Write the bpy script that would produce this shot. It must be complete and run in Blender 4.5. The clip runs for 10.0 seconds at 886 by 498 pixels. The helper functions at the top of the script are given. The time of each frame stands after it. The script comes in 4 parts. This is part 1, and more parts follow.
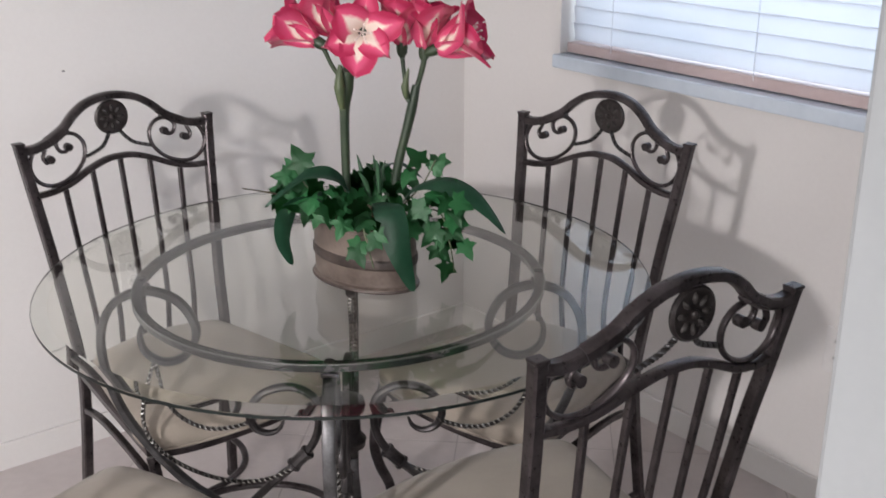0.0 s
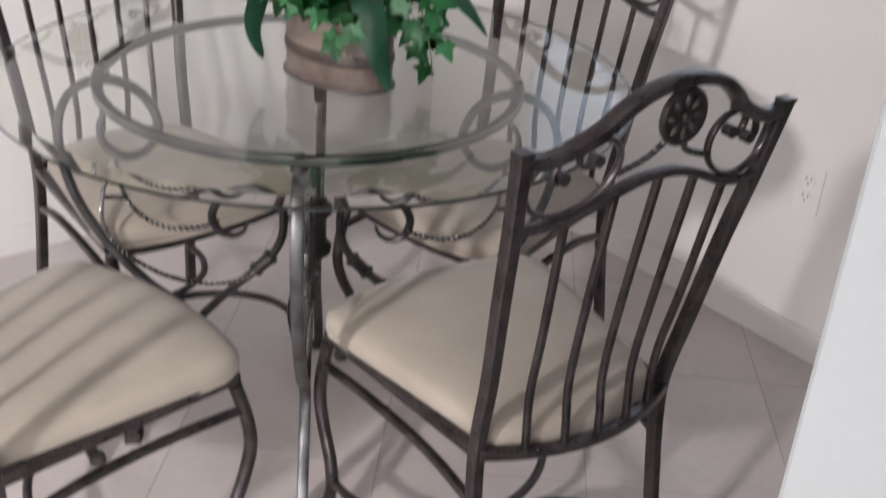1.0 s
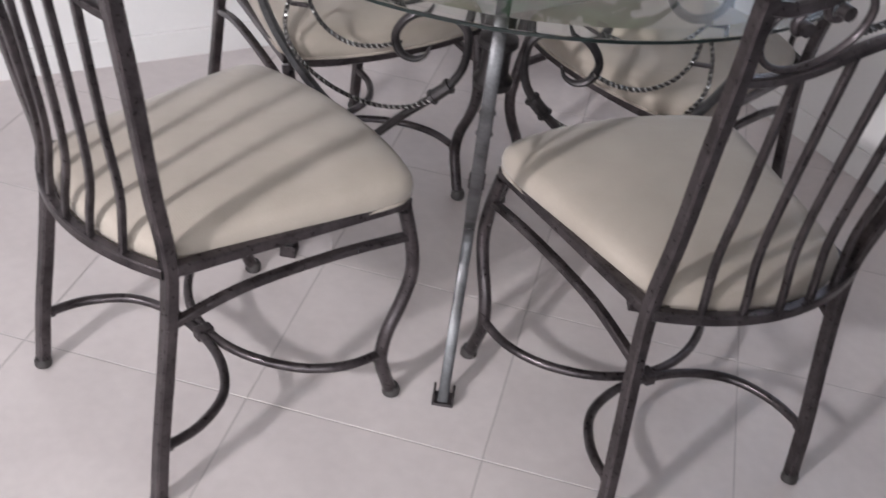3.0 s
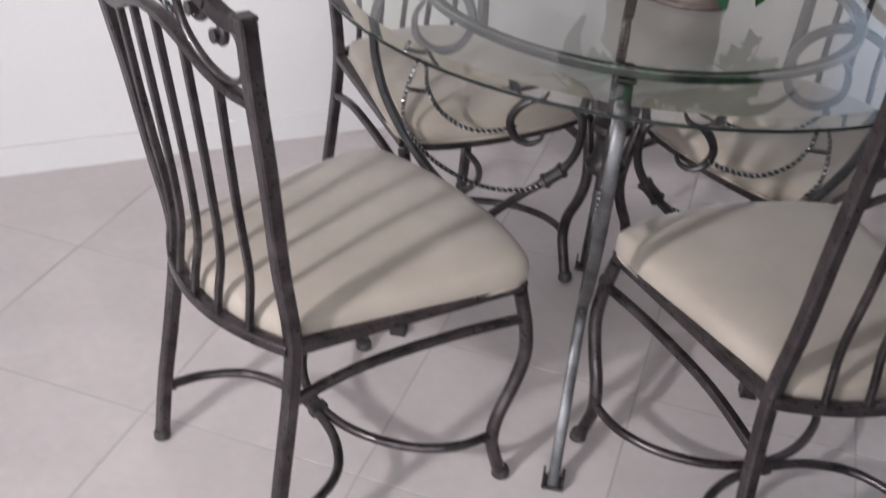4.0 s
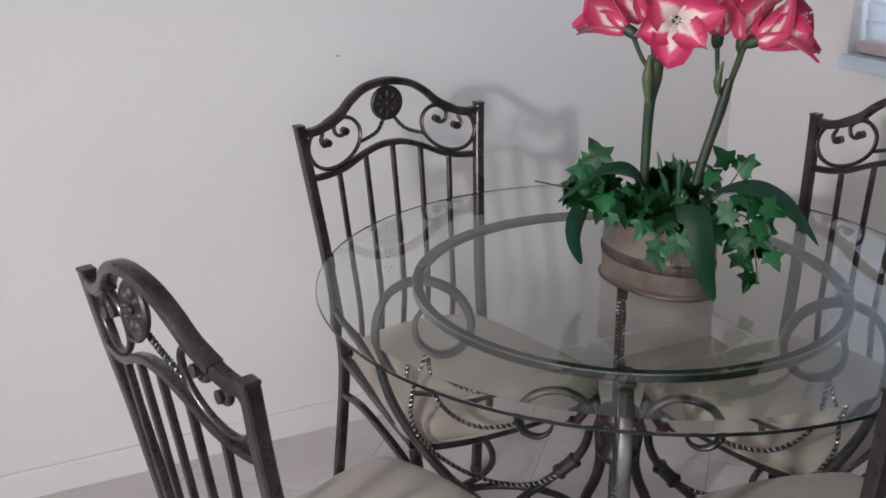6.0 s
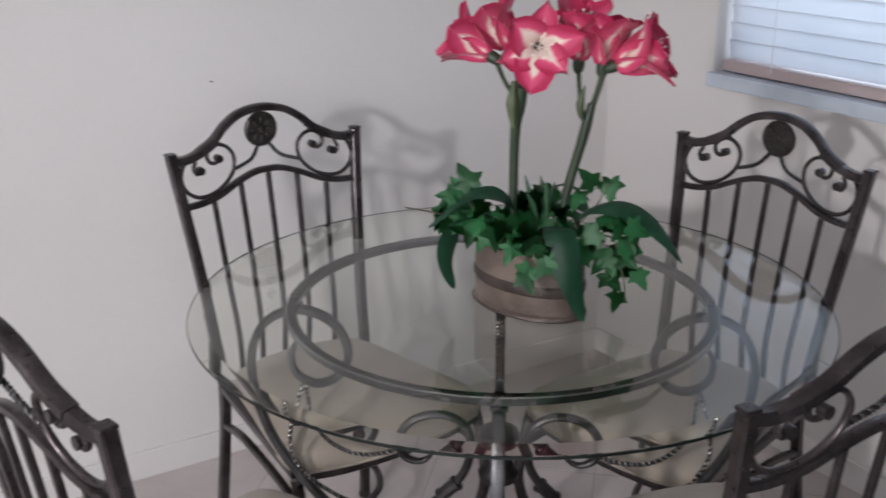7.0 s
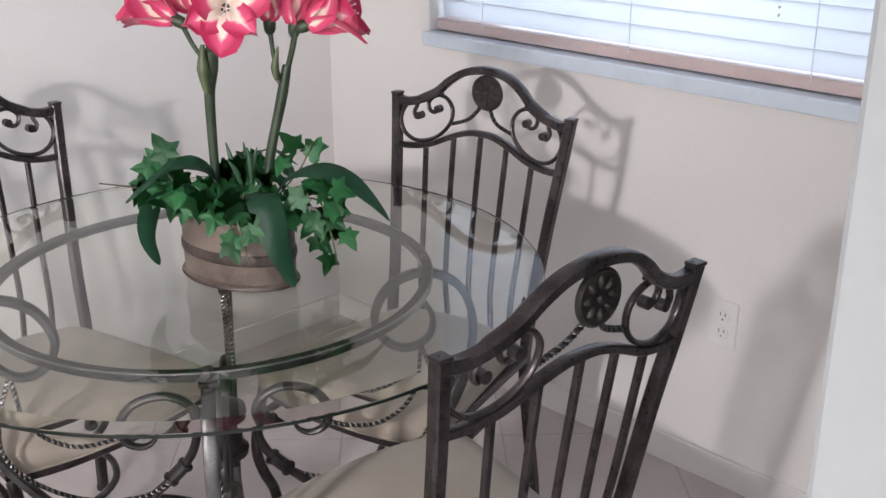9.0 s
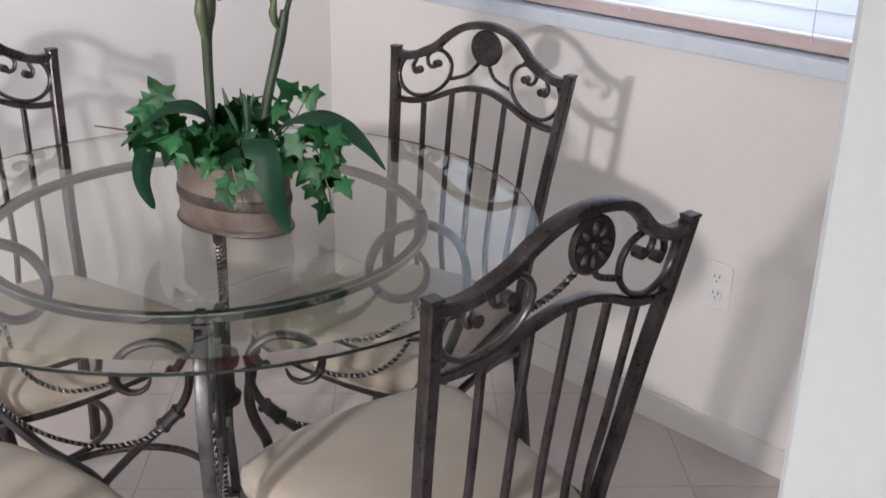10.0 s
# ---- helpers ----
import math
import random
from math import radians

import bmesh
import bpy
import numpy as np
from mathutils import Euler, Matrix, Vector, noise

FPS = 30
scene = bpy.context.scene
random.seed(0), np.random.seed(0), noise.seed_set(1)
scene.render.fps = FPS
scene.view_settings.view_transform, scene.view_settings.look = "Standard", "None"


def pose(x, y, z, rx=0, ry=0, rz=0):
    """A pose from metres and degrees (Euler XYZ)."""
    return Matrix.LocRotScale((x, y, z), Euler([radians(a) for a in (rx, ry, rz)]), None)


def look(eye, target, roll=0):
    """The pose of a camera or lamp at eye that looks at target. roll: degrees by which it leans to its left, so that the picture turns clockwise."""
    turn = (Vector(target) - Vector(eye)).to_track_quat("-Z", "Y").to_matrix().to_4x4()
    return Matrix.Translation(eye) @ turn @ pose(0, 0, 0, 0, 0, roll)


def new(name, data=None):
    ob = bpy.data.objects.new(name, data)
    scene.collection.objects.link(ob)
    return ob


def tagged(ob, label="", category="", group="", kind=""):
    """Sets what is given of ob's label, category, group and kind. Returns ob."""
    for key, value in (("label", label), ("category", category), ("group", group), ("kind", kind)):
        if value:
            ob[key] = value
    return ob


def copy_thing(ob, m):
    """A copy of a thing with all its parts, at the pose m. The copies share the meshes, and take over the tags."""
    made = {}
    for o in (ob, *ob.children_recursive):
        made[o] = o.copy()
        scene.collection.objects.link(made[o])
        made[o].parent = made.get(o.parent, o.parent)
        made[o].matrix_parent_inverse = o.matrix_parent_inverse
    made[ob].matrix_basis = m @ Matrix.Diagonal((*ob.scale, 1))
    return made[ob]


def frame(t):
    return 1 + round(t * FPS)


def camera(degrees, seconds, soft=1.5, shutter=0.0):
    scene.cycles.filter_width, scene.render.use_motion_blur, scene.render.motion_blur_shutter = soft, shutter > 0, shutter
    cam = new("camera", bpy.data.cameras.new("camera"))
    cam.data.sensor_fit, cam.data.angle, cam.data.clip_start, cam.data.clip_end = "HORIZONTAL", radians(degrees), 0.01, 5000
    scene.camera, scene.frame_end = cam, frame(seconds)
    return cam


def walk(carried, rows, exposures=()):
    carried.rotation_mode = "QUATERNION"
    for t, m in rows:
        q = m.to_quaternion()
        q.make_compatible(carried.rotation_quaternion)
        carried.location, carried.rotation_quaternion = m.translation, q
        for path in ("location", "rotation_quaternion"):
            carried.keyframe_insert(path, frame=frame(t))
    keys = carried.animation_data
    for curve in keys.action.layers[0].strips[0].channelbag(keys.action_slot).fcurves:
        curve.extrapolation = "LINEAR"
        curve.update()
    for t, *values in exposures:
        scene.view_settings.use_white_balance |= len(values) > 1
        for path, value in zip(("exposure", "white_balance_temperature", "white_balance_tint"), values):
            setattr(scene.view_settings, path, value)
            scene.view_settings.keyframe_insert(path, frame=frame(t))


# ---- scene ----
# ---- camera ----
cam = camera(44.54, 10.0, 1.5, 0.5)
# seconds, eye x, y, z, yaw, pitch, roll
ROWS = [
    (0.0, -0.9469, -1.5025, 1.4547, -37.462, -20.029, -0.113),
    (0.5, -0.9354, -1.4927, 1.4312, -38.833, -22.438, 0.71),
    (1.0, -0.9526, -1.4661, 1.3717, -40.317, -28.087, 3.963),
    (1.5, -0.9268, -1.4375, 1.3285, -38.664, -34.012, 6.394),
    (2.0, -0.9421, -1.4098, 1.2967, -38.252, -38.201, 8.235),
    (3.5, -1.0244, -1.3878, 1.3108, -30.434, -34.659, 7.147),
    (4.0, -1.041, -1.3802, 1.3188, -27.439, -32.632, 5.39),
    (4.5, -1.0436, -1.3523, 1.3589, -25.932, -27.583, 2.357),
    (5.0, -1.0386, -1.3585, 1.3918, -25.4, -23.72, 0.306),
    (5.2, -1.0366, -1.3502, 1.4033, -25.665, -22.707, -0.119),
    (6.3, -1.0138, -1.356, 1.4322, -26.696, -19.679, -0.254),
    (6.5, -1.0067, -1.3566, 1.4381, -27.733, -19.651, -0.396),
    (7.0, -0.9829, -1.3684, 1.4416, -31.859, -19.288, -0.212),
    (7.5, -0.9672, -1.3803, 1.441, -35.745, -19.946, -0.085),
    (8.0, -0.9443, -1.3924, 1.4391, -38.834, -20.312, -0.76),
    (8.5, -0.9178, -1.4021, 1.431, -42.948, -20.715, -0.479),
    (9.0, -0.902, -1.4058, 1.4251, -45.009, -20.919, -0.107),
    (9.5, -0.9043, -1.4103, 1.4169, -45.024, -21.488, 0.227),
    (10.0, -0.9059, -1.4148, 1.3979, -45.185, -22.55, 1.104),
]
# seconds, stops, white balance
EXPOSURES = [(0.0, -0.22, 6750, 10), (0.5, -0.08, 6800, 10), (1.5, 0.13, 6650, 10), (2.0, 0.19, 6550, 10), (3.5, -0.03, 6350, 10), (4.0, -0.05, 6380, 10), (4.5, -0.03, 6390, 10), (5.0, -0.16, 6390, 10), (6.5, -0.57, 6420, 10), (7.0, -0.54, 6500, 10), (7.5, -0.42, 6560, 10), (8.0, -0.22, 6600, 10), (8.5, -0.08, 6650, 10), (9.0, -0.02, 6700, 10), (10.0, 0.0, 6740, 10)]
walk(cam, [(t, pose(x, y, z, 90 + pitch, 0, yaw) @ pose(0, 0, 0, 0, 0, roll)) for t, x, y, z, yaw, pitch, roll in ROWS], EXPOSURES)

# ---- light ----
world = bpy.data.worlds.new("world")
world.use_nodes = True
scene.world = world
world.node_tree.nodes["Background"].inputs[0].default_value = (0.75, 0.85, 1.0, 1)
world.node_tree.nodes["Background"].inputs[1].default_value = 0.3


def area_light(name, m, sx, sy, power, colour, shape="RECTANGLE"):
    data = bpy.data.lights.new(name, "AREA")
    data.shape, data.size, data.size_y, data.energy, data.color = shape, sx, sy, power, colour
    ob = new(name, data)
    ob.matrix_basis = m
    return ob


# the lamp of the adjoining room, which throws the chair shadows on both walls
area_light("room_lamp", look((-2.47, -1.18, 1.645), (0.6, 0.45, 0.3)), 0.14, 0.14, 8.6, (1.0, 0.97, 0.985), "DISK").data.spread = radians(64)
# soft fill added from behind, set in an unseen opening of the rear wall
area_light("rear_fill", look((-2.6, -4.38, 1.55), (-2.6, 0, 1.55)), 3.3, 1.4, 116, (0.955, 0.97, 1.0))
# second added fill, from the west, to brighten the east wall
area_light("side_fill", look((-4.38, -2.5, 1.55), (0.0, -2.5, 1.55)), 2.4, 1.2, 74, (0.945, 0.965, 1.0))
# daylight behind the blind
area_light("window_daylight", look((1.36, 0.0, 1.5), (0.0, 0.0, 1.5)), 1.25, 1.1, 17, (0.70, 0.84, 1.0))


# ---- materials ----
def material(name):
    m = bpy.data.materials.new(name)
    m.use_nodes = True
    nt = m.node_tree
    return m, nt, nt.nodes["Principled BSDF"], nt.nodes["Material Output"]


def link(nt, a, b):
    nt.links.new(a, b)


def textured(name, c1, c2, rough=0.5, metal=0.0, scale=8.0, fine=120.0, bump=0.15, bump_dist=0.002, rough_var=0.1, random=0.0, sheen=0.0):
    """Two scales of noise: large blotches of colour, fine grain in bump and roughness."""
    m, nt, bsdf, out = material(name)
    co = nt.nodes.new("ShaderNodeTexCoord")
    big, small = nt.nodes.new("ShaderNodeTexNoise"), nt.nodes.new("ShaderNodeTexNoise")
    big.inputs["Scale"].default_value, big.inputs["Detail"].default_value = scale, 4
    small.inputs["Scale"].default_value, small.inputs["Detail"].default_value = fine, 3
    link(nt, co.outputs["Object"], big.inputs["Vector"])
    link(nt, co.outputs["Object"], small.inputs["Vector"])
    add = nt.nodes.new("ShaderNodeMath")
    add.operation, add.inputs[1].default_value = "MULTIPLY_ADD", 0.35
    link(nt, small.outputs["Fac"], add.inputs[0])
    link(nt, big.outputs["Fac"], add.inputs[2])
    ramp = nt.nodes.new("ShaderNodeValToRGB")
    ramp.color_ramp.elements[0].position, ramp.color_ramp.elements[1].position = 0.45, 0.9
    ramp.color_ramp.elements[0].color, ramp.color_ramp.elements[1].color = (*c1, 1), (*c2, 1)
    link(nt, add.outputs[0], ramp.inputs[0])
    colour = ramp.outputs[0]
    if random:
        info, hsv = nt.nodes.new("ShaderNodeObjectInfo"), nt.nodes.new("ShaderNodeHueSaturation")
        span = nt.nodes.new("ShaderNodeMapRange")
        span.inputs[3].default_value, span.inputs[4].default_value = 1 - random, 1 + random
        link(nt, info.outputs["Random"], span.inputs[0])
        link(nt, span.outputs[0], hsv.inputs["Value"])
        link(nt, colour, hsv.inputs["Color"])
        colour = hsv.outputs[0]
    link(nt, colour, bsdf.inputs["Base Color"])
    rr = nt.nodes.new("ShaderNodeMapRange")
    rr.inputs[3].default_value, rr.inputs[4].default_value = rough - rough_var, rough + rough_var
    link(nt, small.outputs["Fac"], rr.inputs[0])
    link(nt, rr.outputs[0], bsdf.inputs["Roughness"])
    bsdf.inputs["Metallic"].default_value = metal
    bsdf.inputs["Sheen Weight"].default_value = sheen
    if bump:
        b = nt.nodes.new("ShaderNodeBump")
        b.inputs["Strength"].default_value, b.inputs["Distance"].default_value = bump, bump_dist
        link(nt, small.outputs["Fac"], b.inputs["Height"])
        link(nt, b.outputs[0], bsdf.inputs["Normal"])
    return m


M_WALL = textured("wall_paint", (0.70, 0.675, 0.668), (0.75, 0.725, 0.718), 0.75, scale=1.2, fine=90, bump=0.12, bump_dist=0.002)
# white paint darkened to stand for weaker light on the partition end
M_WHITE_DIMMED = textured("dimmed_white_paint", (0.37, 0.385, 0.40), (0.41, 0.425, 0.44), 0.6, scale=2, fine=120, bump=0.08)
M_CEIL = textured("ceiling_paint", (0.76, 0.75, 0.735), (0.82, 0.81, 0.795), 0.85, scale=2, fine=60, bump=0.2)
M_BASE = textured("skirting_paint", (0.69, 0.665, 0.655), (0.74, 0.715, 0.705), 0.5, scale=3, fine=100, bump=0.05)
M_TILE = textured("floor_tile", (0.492, 0.440, 0.434), (0.580, 0.524, 0.515), 0.36, scale=5, fine=40, bump=0.06, random=0.03, rough_var=0.08)
M_GROUT = textured("grout", (0.39, 0.352, 0.346), (0.46, 0.42, 0.412), 0.9, scale=6, fine=150, bump=0.3)
M_METAL = textured("pewter_metal", (0.032, 0.0265, 0.028), (0.100, 0.085, 0.089), 0.31, metal=0.75, scale=22, fine=150, bump=0.22, bump_dist=0.001, rough_var=0.12)
# lighter pewter for the table legs and the chairs' twisted struts
M_METAL_LIGHT = textured("light_pewter_metal", (0.040, 0.038, 0.040), (0.140, 0.138, 0.144), 0.42, metal=0.75, scale=20, fine=260, bump=0.12, bump_dist=0.001)
M_RING = textured("polished_ring_metal", (0.045, 0.045, 0.048), (0.14, 0.143, 0.15), 0.22, metal=0.85, scale=20, fine=260, bump=0.06, bump_dist=0.001, rough_var=0.06)
# pale metal that paints the highlight along the support ring
M_RING_GLINT = textured("ring_highlight_metal", (0.35, 0.36, 0.38), (0.62, 0.64, 0.66), 0.22, metal=0.9, scale=20, fine=260, bump=0.05, bump_dist=0.001, rough_var=0.06)
# pewter darkened for the shade on brackets and hub below the glass
M_METAL_SHADED = textured("shaded_bracket_metal", (0.020, 0.018, 0.019), (0.070, 0.062, 0.064), 0.42, metal=0.7, scale=22, fine=150, bump=0.2, bump_dist=0.001)
M_ROSETTE = textured("antique_bronze", (0.014, 0.011, 0.011), (0.06, 0.05, 0.05), 0.42, metal=0.5, scale=40, fine=300, bump=0.2, bump_dist=0.001)
M_ROSETTE_LIGHT = textured("worn_bronze", (0.013, 0.011, 0.011), (0.042, 0.036, 0.035), 0.58, metal=0.3, scale=60, fine=300, bump=0.2, bump_dist=0.001)
# one strand pale, one black: the twist's glints and shaded gaps as colour
M_ROPE_LIT = textured("lit_rope_metal", (0.20, 0.19, 0.185), (0.50, 0.48, 0.47), 0.22, metal=0.75, scale=30, fine=260, bump=0.1, bump_dist=0.001)
M_ROPE_SHADED = textured("shaded_rope_metal", (0.012, 0.010, 0.010), (0.03, 0.026, 0.025), 0.4, metal=0.6, scale=30, fine=260, bump=0.1, bump_dist=0.001)
M_RUBBER = textured("rubber_foot", (0.022, 0.019, 0.019), (0.055, 0.048, 0.047), 0.5, scale=30, fine=200)
M_TIN = textured("rusted_tin", (0.075, 0.055, 0.047), (0.165, 0.130, 0.112), 0.5, metal=0.3, scale=16, fine=140, bump=0.15, bump_dist=0.001)
M_TIN_DARK = textured("dark_tin", (0.03, 0.022, 0.02), (0.07, 0.052, 0.046), 0.5, metal=0.35, scale=20, fine=140)
M_MOSS = textured("dried_moss", (0.03, 0.026, 0.015), (0.11, 0.085, 0.05), 0.95, scale=60, fine=250, bump=0.8, bump_dist=0.004)
M_STEM = textured("flower_stem", (0.008, 0.021, 0.011), (0.034, 0.052, 0.025), 0.5, scale=14, fine=90, bump=0.1)
M_STEM_PALE = textured("pale_stem", (0.03, 0.05, 0.022), (0.085, 0.105, 0.048), 0.5, scale=18, fine=90, bump=0.1)
M_STRAP = textured("strap_leaf", (0.010, 0.052, 0.027), (0.032, 0.11, 0.062), 0.33, scale=10, fine=70, bump=0.1)
M_FERN = textured("dark_fern", (0.015, 0.05, 0.026), (0.04, 0.10, 0.05), 0.5, scale=20, fine=90)
M_OUTLET = textured("outlet_plastic", (0.71, 0.69, 0.69), (0.76, 0.74, 0.74), 0.35, scale=10, fine=60, bump=0.02)
M_SLOT = textured("socket_slot", (0.20, 0.19, 0.19), (0.26, 0.25, 0.25), 0.7, scale=10, fine=60)
M_SILL = textured("marble_sill", (0.54, 0.61, 0.70), (0.64, 0.71, 0.80), 0.2, scale=9, fine=40, bump=0.02)
M_WOODRAIL = textured("blind_rail_wood", (0.52, 0.405, 0.40), (0.60, 0.49, 0.485), 0.45, scale=6, fine=60, bump=0.05)
M_FRAME = textured("window_frame_paint", (0.70, 0.72, 0.75), (0.76, 0.78, 0.8), 0.4, scale=6, fine=60)
M_STAMEN = textured("stamen", (0.80, 0.70, 0.66), (0.9, 0.82, 0.78), 0.5, scale=60, fine=200)


def ivy_material():
    m = textured("ivy_leaf", (0.008, 0.066, 0.024), (0.028, 0.150, 0.048), 0.48, scale=30, fine=120, bump=0.15, random=0.42)
    nt, bsdf = m.node_tree, m.node_tree.nodes["Principled BSDF"]
    tr, mix = nt.nodes.new("ShaderNodeBsdfTranslucent"), nt.nodes.new("ShaderNodeMixShader")
    tr.inputs[0].default_value = (0.05, 0.25, 0.06, 1)
    mix.inputs[0].default_value = 0.2
    link(nt, bsdf.outputs[0], mix.inputs[1])
    link(nt, tr.outputs[0], mix.inputs[2])
    link(nt, mix.outputs[0], nt.nodes["Material Output"].inputs[0])
    return m


M_IVY = ivy_material()


def petal_material():
    """Silk petals: cream towards the throat and along the rib, crimson-pink towards the rim. UV: x across, y along."""
    m, nt, bsdf, out = material("silk_petal")
    uv, sep = nt.nodes.new("ShaderNodeTexCoord"), nt.nodes.new("ShaderNodeSeparateXYZ")
    link(nt, uv.outputs["UV"], sep.inputs[0])
    no = nt.nodes.new("ShaderNodeTexNoise")
    no.inputs["Scale"].default_value, no.inputs["Detail"].default_value = 38, 4
    co = nt.nodes.new("ShaderNodeTexCoord")
    link(nt, co.outputs["Object"], no.inputs["Vector"])

    def math_node(op, a, b):
        n = nt.nodes.new("ShaderNodeMath")
        n.operation = op
        for i, v in enumerate((a, b)):
            if isinstance(v, (int, float)):
                n.inputs[i].default_value = v
            else:
                link(nt, v, n.inputs[i])
        return n.outputs[0]

    across = math_node("ABSOLUTE", math_node("SUBTRACT", sep.outputs[0], 0.5), 0)
    edge = math_node("MULTIPLY", across, 1.4)
    along = math_node("MULTIPLY", math_node("POWER", sep.outputs[1], 1.5), 0.75)
    grain = math_node("MULTIPLY", math_node("SUBTRACT", no.outputs["Fac"], 0.5), 0.42)
    throat = math_node("MULTIPLY", math_node("MAXIMUM", math_node("SUBTRACT", 0.12, sep.outputs[1]), 0.0), 2.0)
    fac = math_node("ADD", math_node("ADD", math_node("ADD", edge, along), grain), throat)
    ramp = nt.nodes.new("ShaderNodeValToRGB")
    el = ramp.color_ramp.elements
    el[0].position, el[0].color = 0.42, (0.92, 0.80, 0.71, 1)
    el[1].position, el[1].color = 1.0, (0.48, 0.014, 0.085, 1)
    mid = el.new(0.57)
    mid.color = (0.74, 0.085, 0.21, 1)
    link(nt, fac, ramp.inputs[0])
    link(nt, ramp.outputs[0], bsdf.inputs["Base Color"])
    bsdf.inputs["Roughness"].default_value = 0.6
    bsdf.inputs["Sheen Weight"].default_value = 0.3
    tr, mix = nt.nodes.new("ShaderNodeBsdfTranslucent"), nt.nodes.new("ShaderNodeMixShader")
    link(nt, ramp.outputs[0], tr.inputs[0])
    mix.inputs[0].default_value = 0.25
    link(nt, bsdf.outputs[0], mix.inputs[1])
    link(nt, tr.outputs[0], mix.inputs[2])
    link(nt, mix.outputs[0], out.inputs[0])
    return m


M_PETAL = petal_material()


def cushion_material():
    """Beige woven fabric with a fine rib across the seat."""
    m = textured("beige_fabric", (0.262, 0.222, 0.188), (0.332, 0.285, 0.245), 0.85, scale=7, fine=420, bump=0.2, bump_dist=0.001, sheen=0.25)
    nt, bsdf = m.node_tree, m.node_tree.nodes["Principled BSDF"]
    wave = nt.nodes.new("ShaderNodeTexWave")
    wave.bands_direction = "Y"
    wave.inputs["Scale"].default_value, wave.inputs["Distortion"].default_value = 85, 0.4
    co = nt.nodes.new("ShaderNodeTexCoord")
    link(nt, co.outputs["Object"], wave.inputs["Vector"])
    b = nt.nodes.new("ShaderNodeBump")
    b.inputs["Strength"].default_value, b.inputs["Distance"].default_value = 0.10, 0.001
    link(nt, wave.outputs["Fac"], b.inputs["Height"])
    link(nt, bsdf.inputs["Normal"].links[0].from_socket, b.inputs["Normal"])
    crease, soft_bump = nt.nodes.new("ShaderNodeTexNoise"), nt.nodes.new("ShaderNodeBump")
    crease.inputs["Scale"].default_value, crease.inputs["Detail"].default_value, crease.inputs["Distortion"].default_value = 11, 2, 0.8
    soft_bump.inputs["Strength"].default_value, soft_bump.inputs["Distance"].default_value = 0.34, 0.008
    link(nt, co.outputs["Object"], crease.inputs["Vector"])
    link(nt, crease.outputs["Fac"], soft_bump.inputs["Height"])
    link(nt, b.outputs[0], soft_bump.inputs["Normal"])
    link(nt, soft_bump.outputs[0], bsdf.inputs["Normal"])
    return m


M_CUSHION = cushion_material()


def glass_face(name, tint, bend, gloss):
    """The upper face of the glass: clear body under a Fresnel mirror. bend: how far the face turns the light aside."""
    m, nt, bsdf, out = material(name)
    nt.nodes.remove(bsdf)
    if bend:
        body = nt.nodes.new("ShaderNodeBsdfRefraction")
        body.inputs["Roughness"].default_value, body.inputs["IOR"].default_value = 0.02, bend
    else:
        body = nt.nodes.new("ShaderNodeBsdfTransparent")
    body.inputs["Color"].default_value = (*tint, 1)
    mirror_face, fres, mix = nt.nodes.new("ShaderNodeBsdfGlossy"), nt.nodes.new("ShaderNodeFresnel"), nt.nodes.new("ShaderNodeMixShader")
    mirror_face.inputs["Roughness"].default_value = 0.015
    fres.inputs["IOR"].default_value = 1.5
    both = nt.nodes.new("ShaderNodeMath")
    both.operation, both.use_clamp = "MULTIPLY", True
    both.inputs[1].default_value = gloss
    link(nt, fres.outputs[0], both.inputs[0])
    link(nt, both.outputs[0], mix.inputs[0])
    link(nt, body.outputs[0], mix.inputs[1])
    link(nt, mirror_face.outputs[0], mix.inputs[2])
    link(nt, mix.outputs[0], out.inputs[0])
    return m


def glass_underside():
    m, nt, bsdf, out = material("glass_underside")
    nt.nodes.remove(bsdf)
    clear = nt.nodes.new("ShaderNodeBsdfTransparent")
    clear.inputs["Color"].default_value = (0.985, 0.995, 0.98, 1)
    link(nt, clear.outputs[0], out.inputs[0])
    return m


M_GLASS = glass_face("clear_table_glass", (0.985, 0.99, 0.945), 0, 1.35)
M_BEVEL = glass_face("bevelled_glass", (0.98, 0.995, 0.965), 1.085, 0.8)
M_UNDER = glass_underside()
M_RIM = textured("glass_rim", (0.002, 0.004, 0.0035), (0.005, 0.010, 0.009), 0.3, scale=30, fine=90, bump=0.0, rough_var=0.04)


def slat_material():
    m, nt, bsdf, out = material("blind_slat")
    tr, mix = nt.nodes.new("ShaderNodeBsdfTranslucent"), nt.nodes.new("ShaderNodeMixShader")
    no, ramp, co = nt.nodes.new("ShaderNodeTexNoise"), nt.nodes.new("ShaderNodeValToRGB"), nt.nodes.new("ShaderNodeTexCoord")
    no.inputs["Scale"].default_value = 3
    link(nt, co.outputs["Object"], no.inputs["Vector"])
    ramp.color_ramp.elements[0].color, ramp.color_ramp.elements[1].color = (0.74, 0.76, 0.80, 1), (0.84, 0.85, 0.88, 1)
    link(nt, no.outputs["Fac"], ramp.inputs[0])
    link(nt, ramp.outputs[0], bsdf.inputs["Base Color"])
    link(nt, ramp.outputs[0], tr.inputs[0])
    bsdf.inputs["Roughness"].default_value = 0.45
    mix.inputs[0].default_value = 0.62
    link(nt, bsdf.outputs[0], mix.inputs[1])
    link(nt, tr.outputs[0], mix.inputs[2])
    link(nt, mix.outputs[0], out.inputs[0])
    return m


M_SLAT = slat_material()


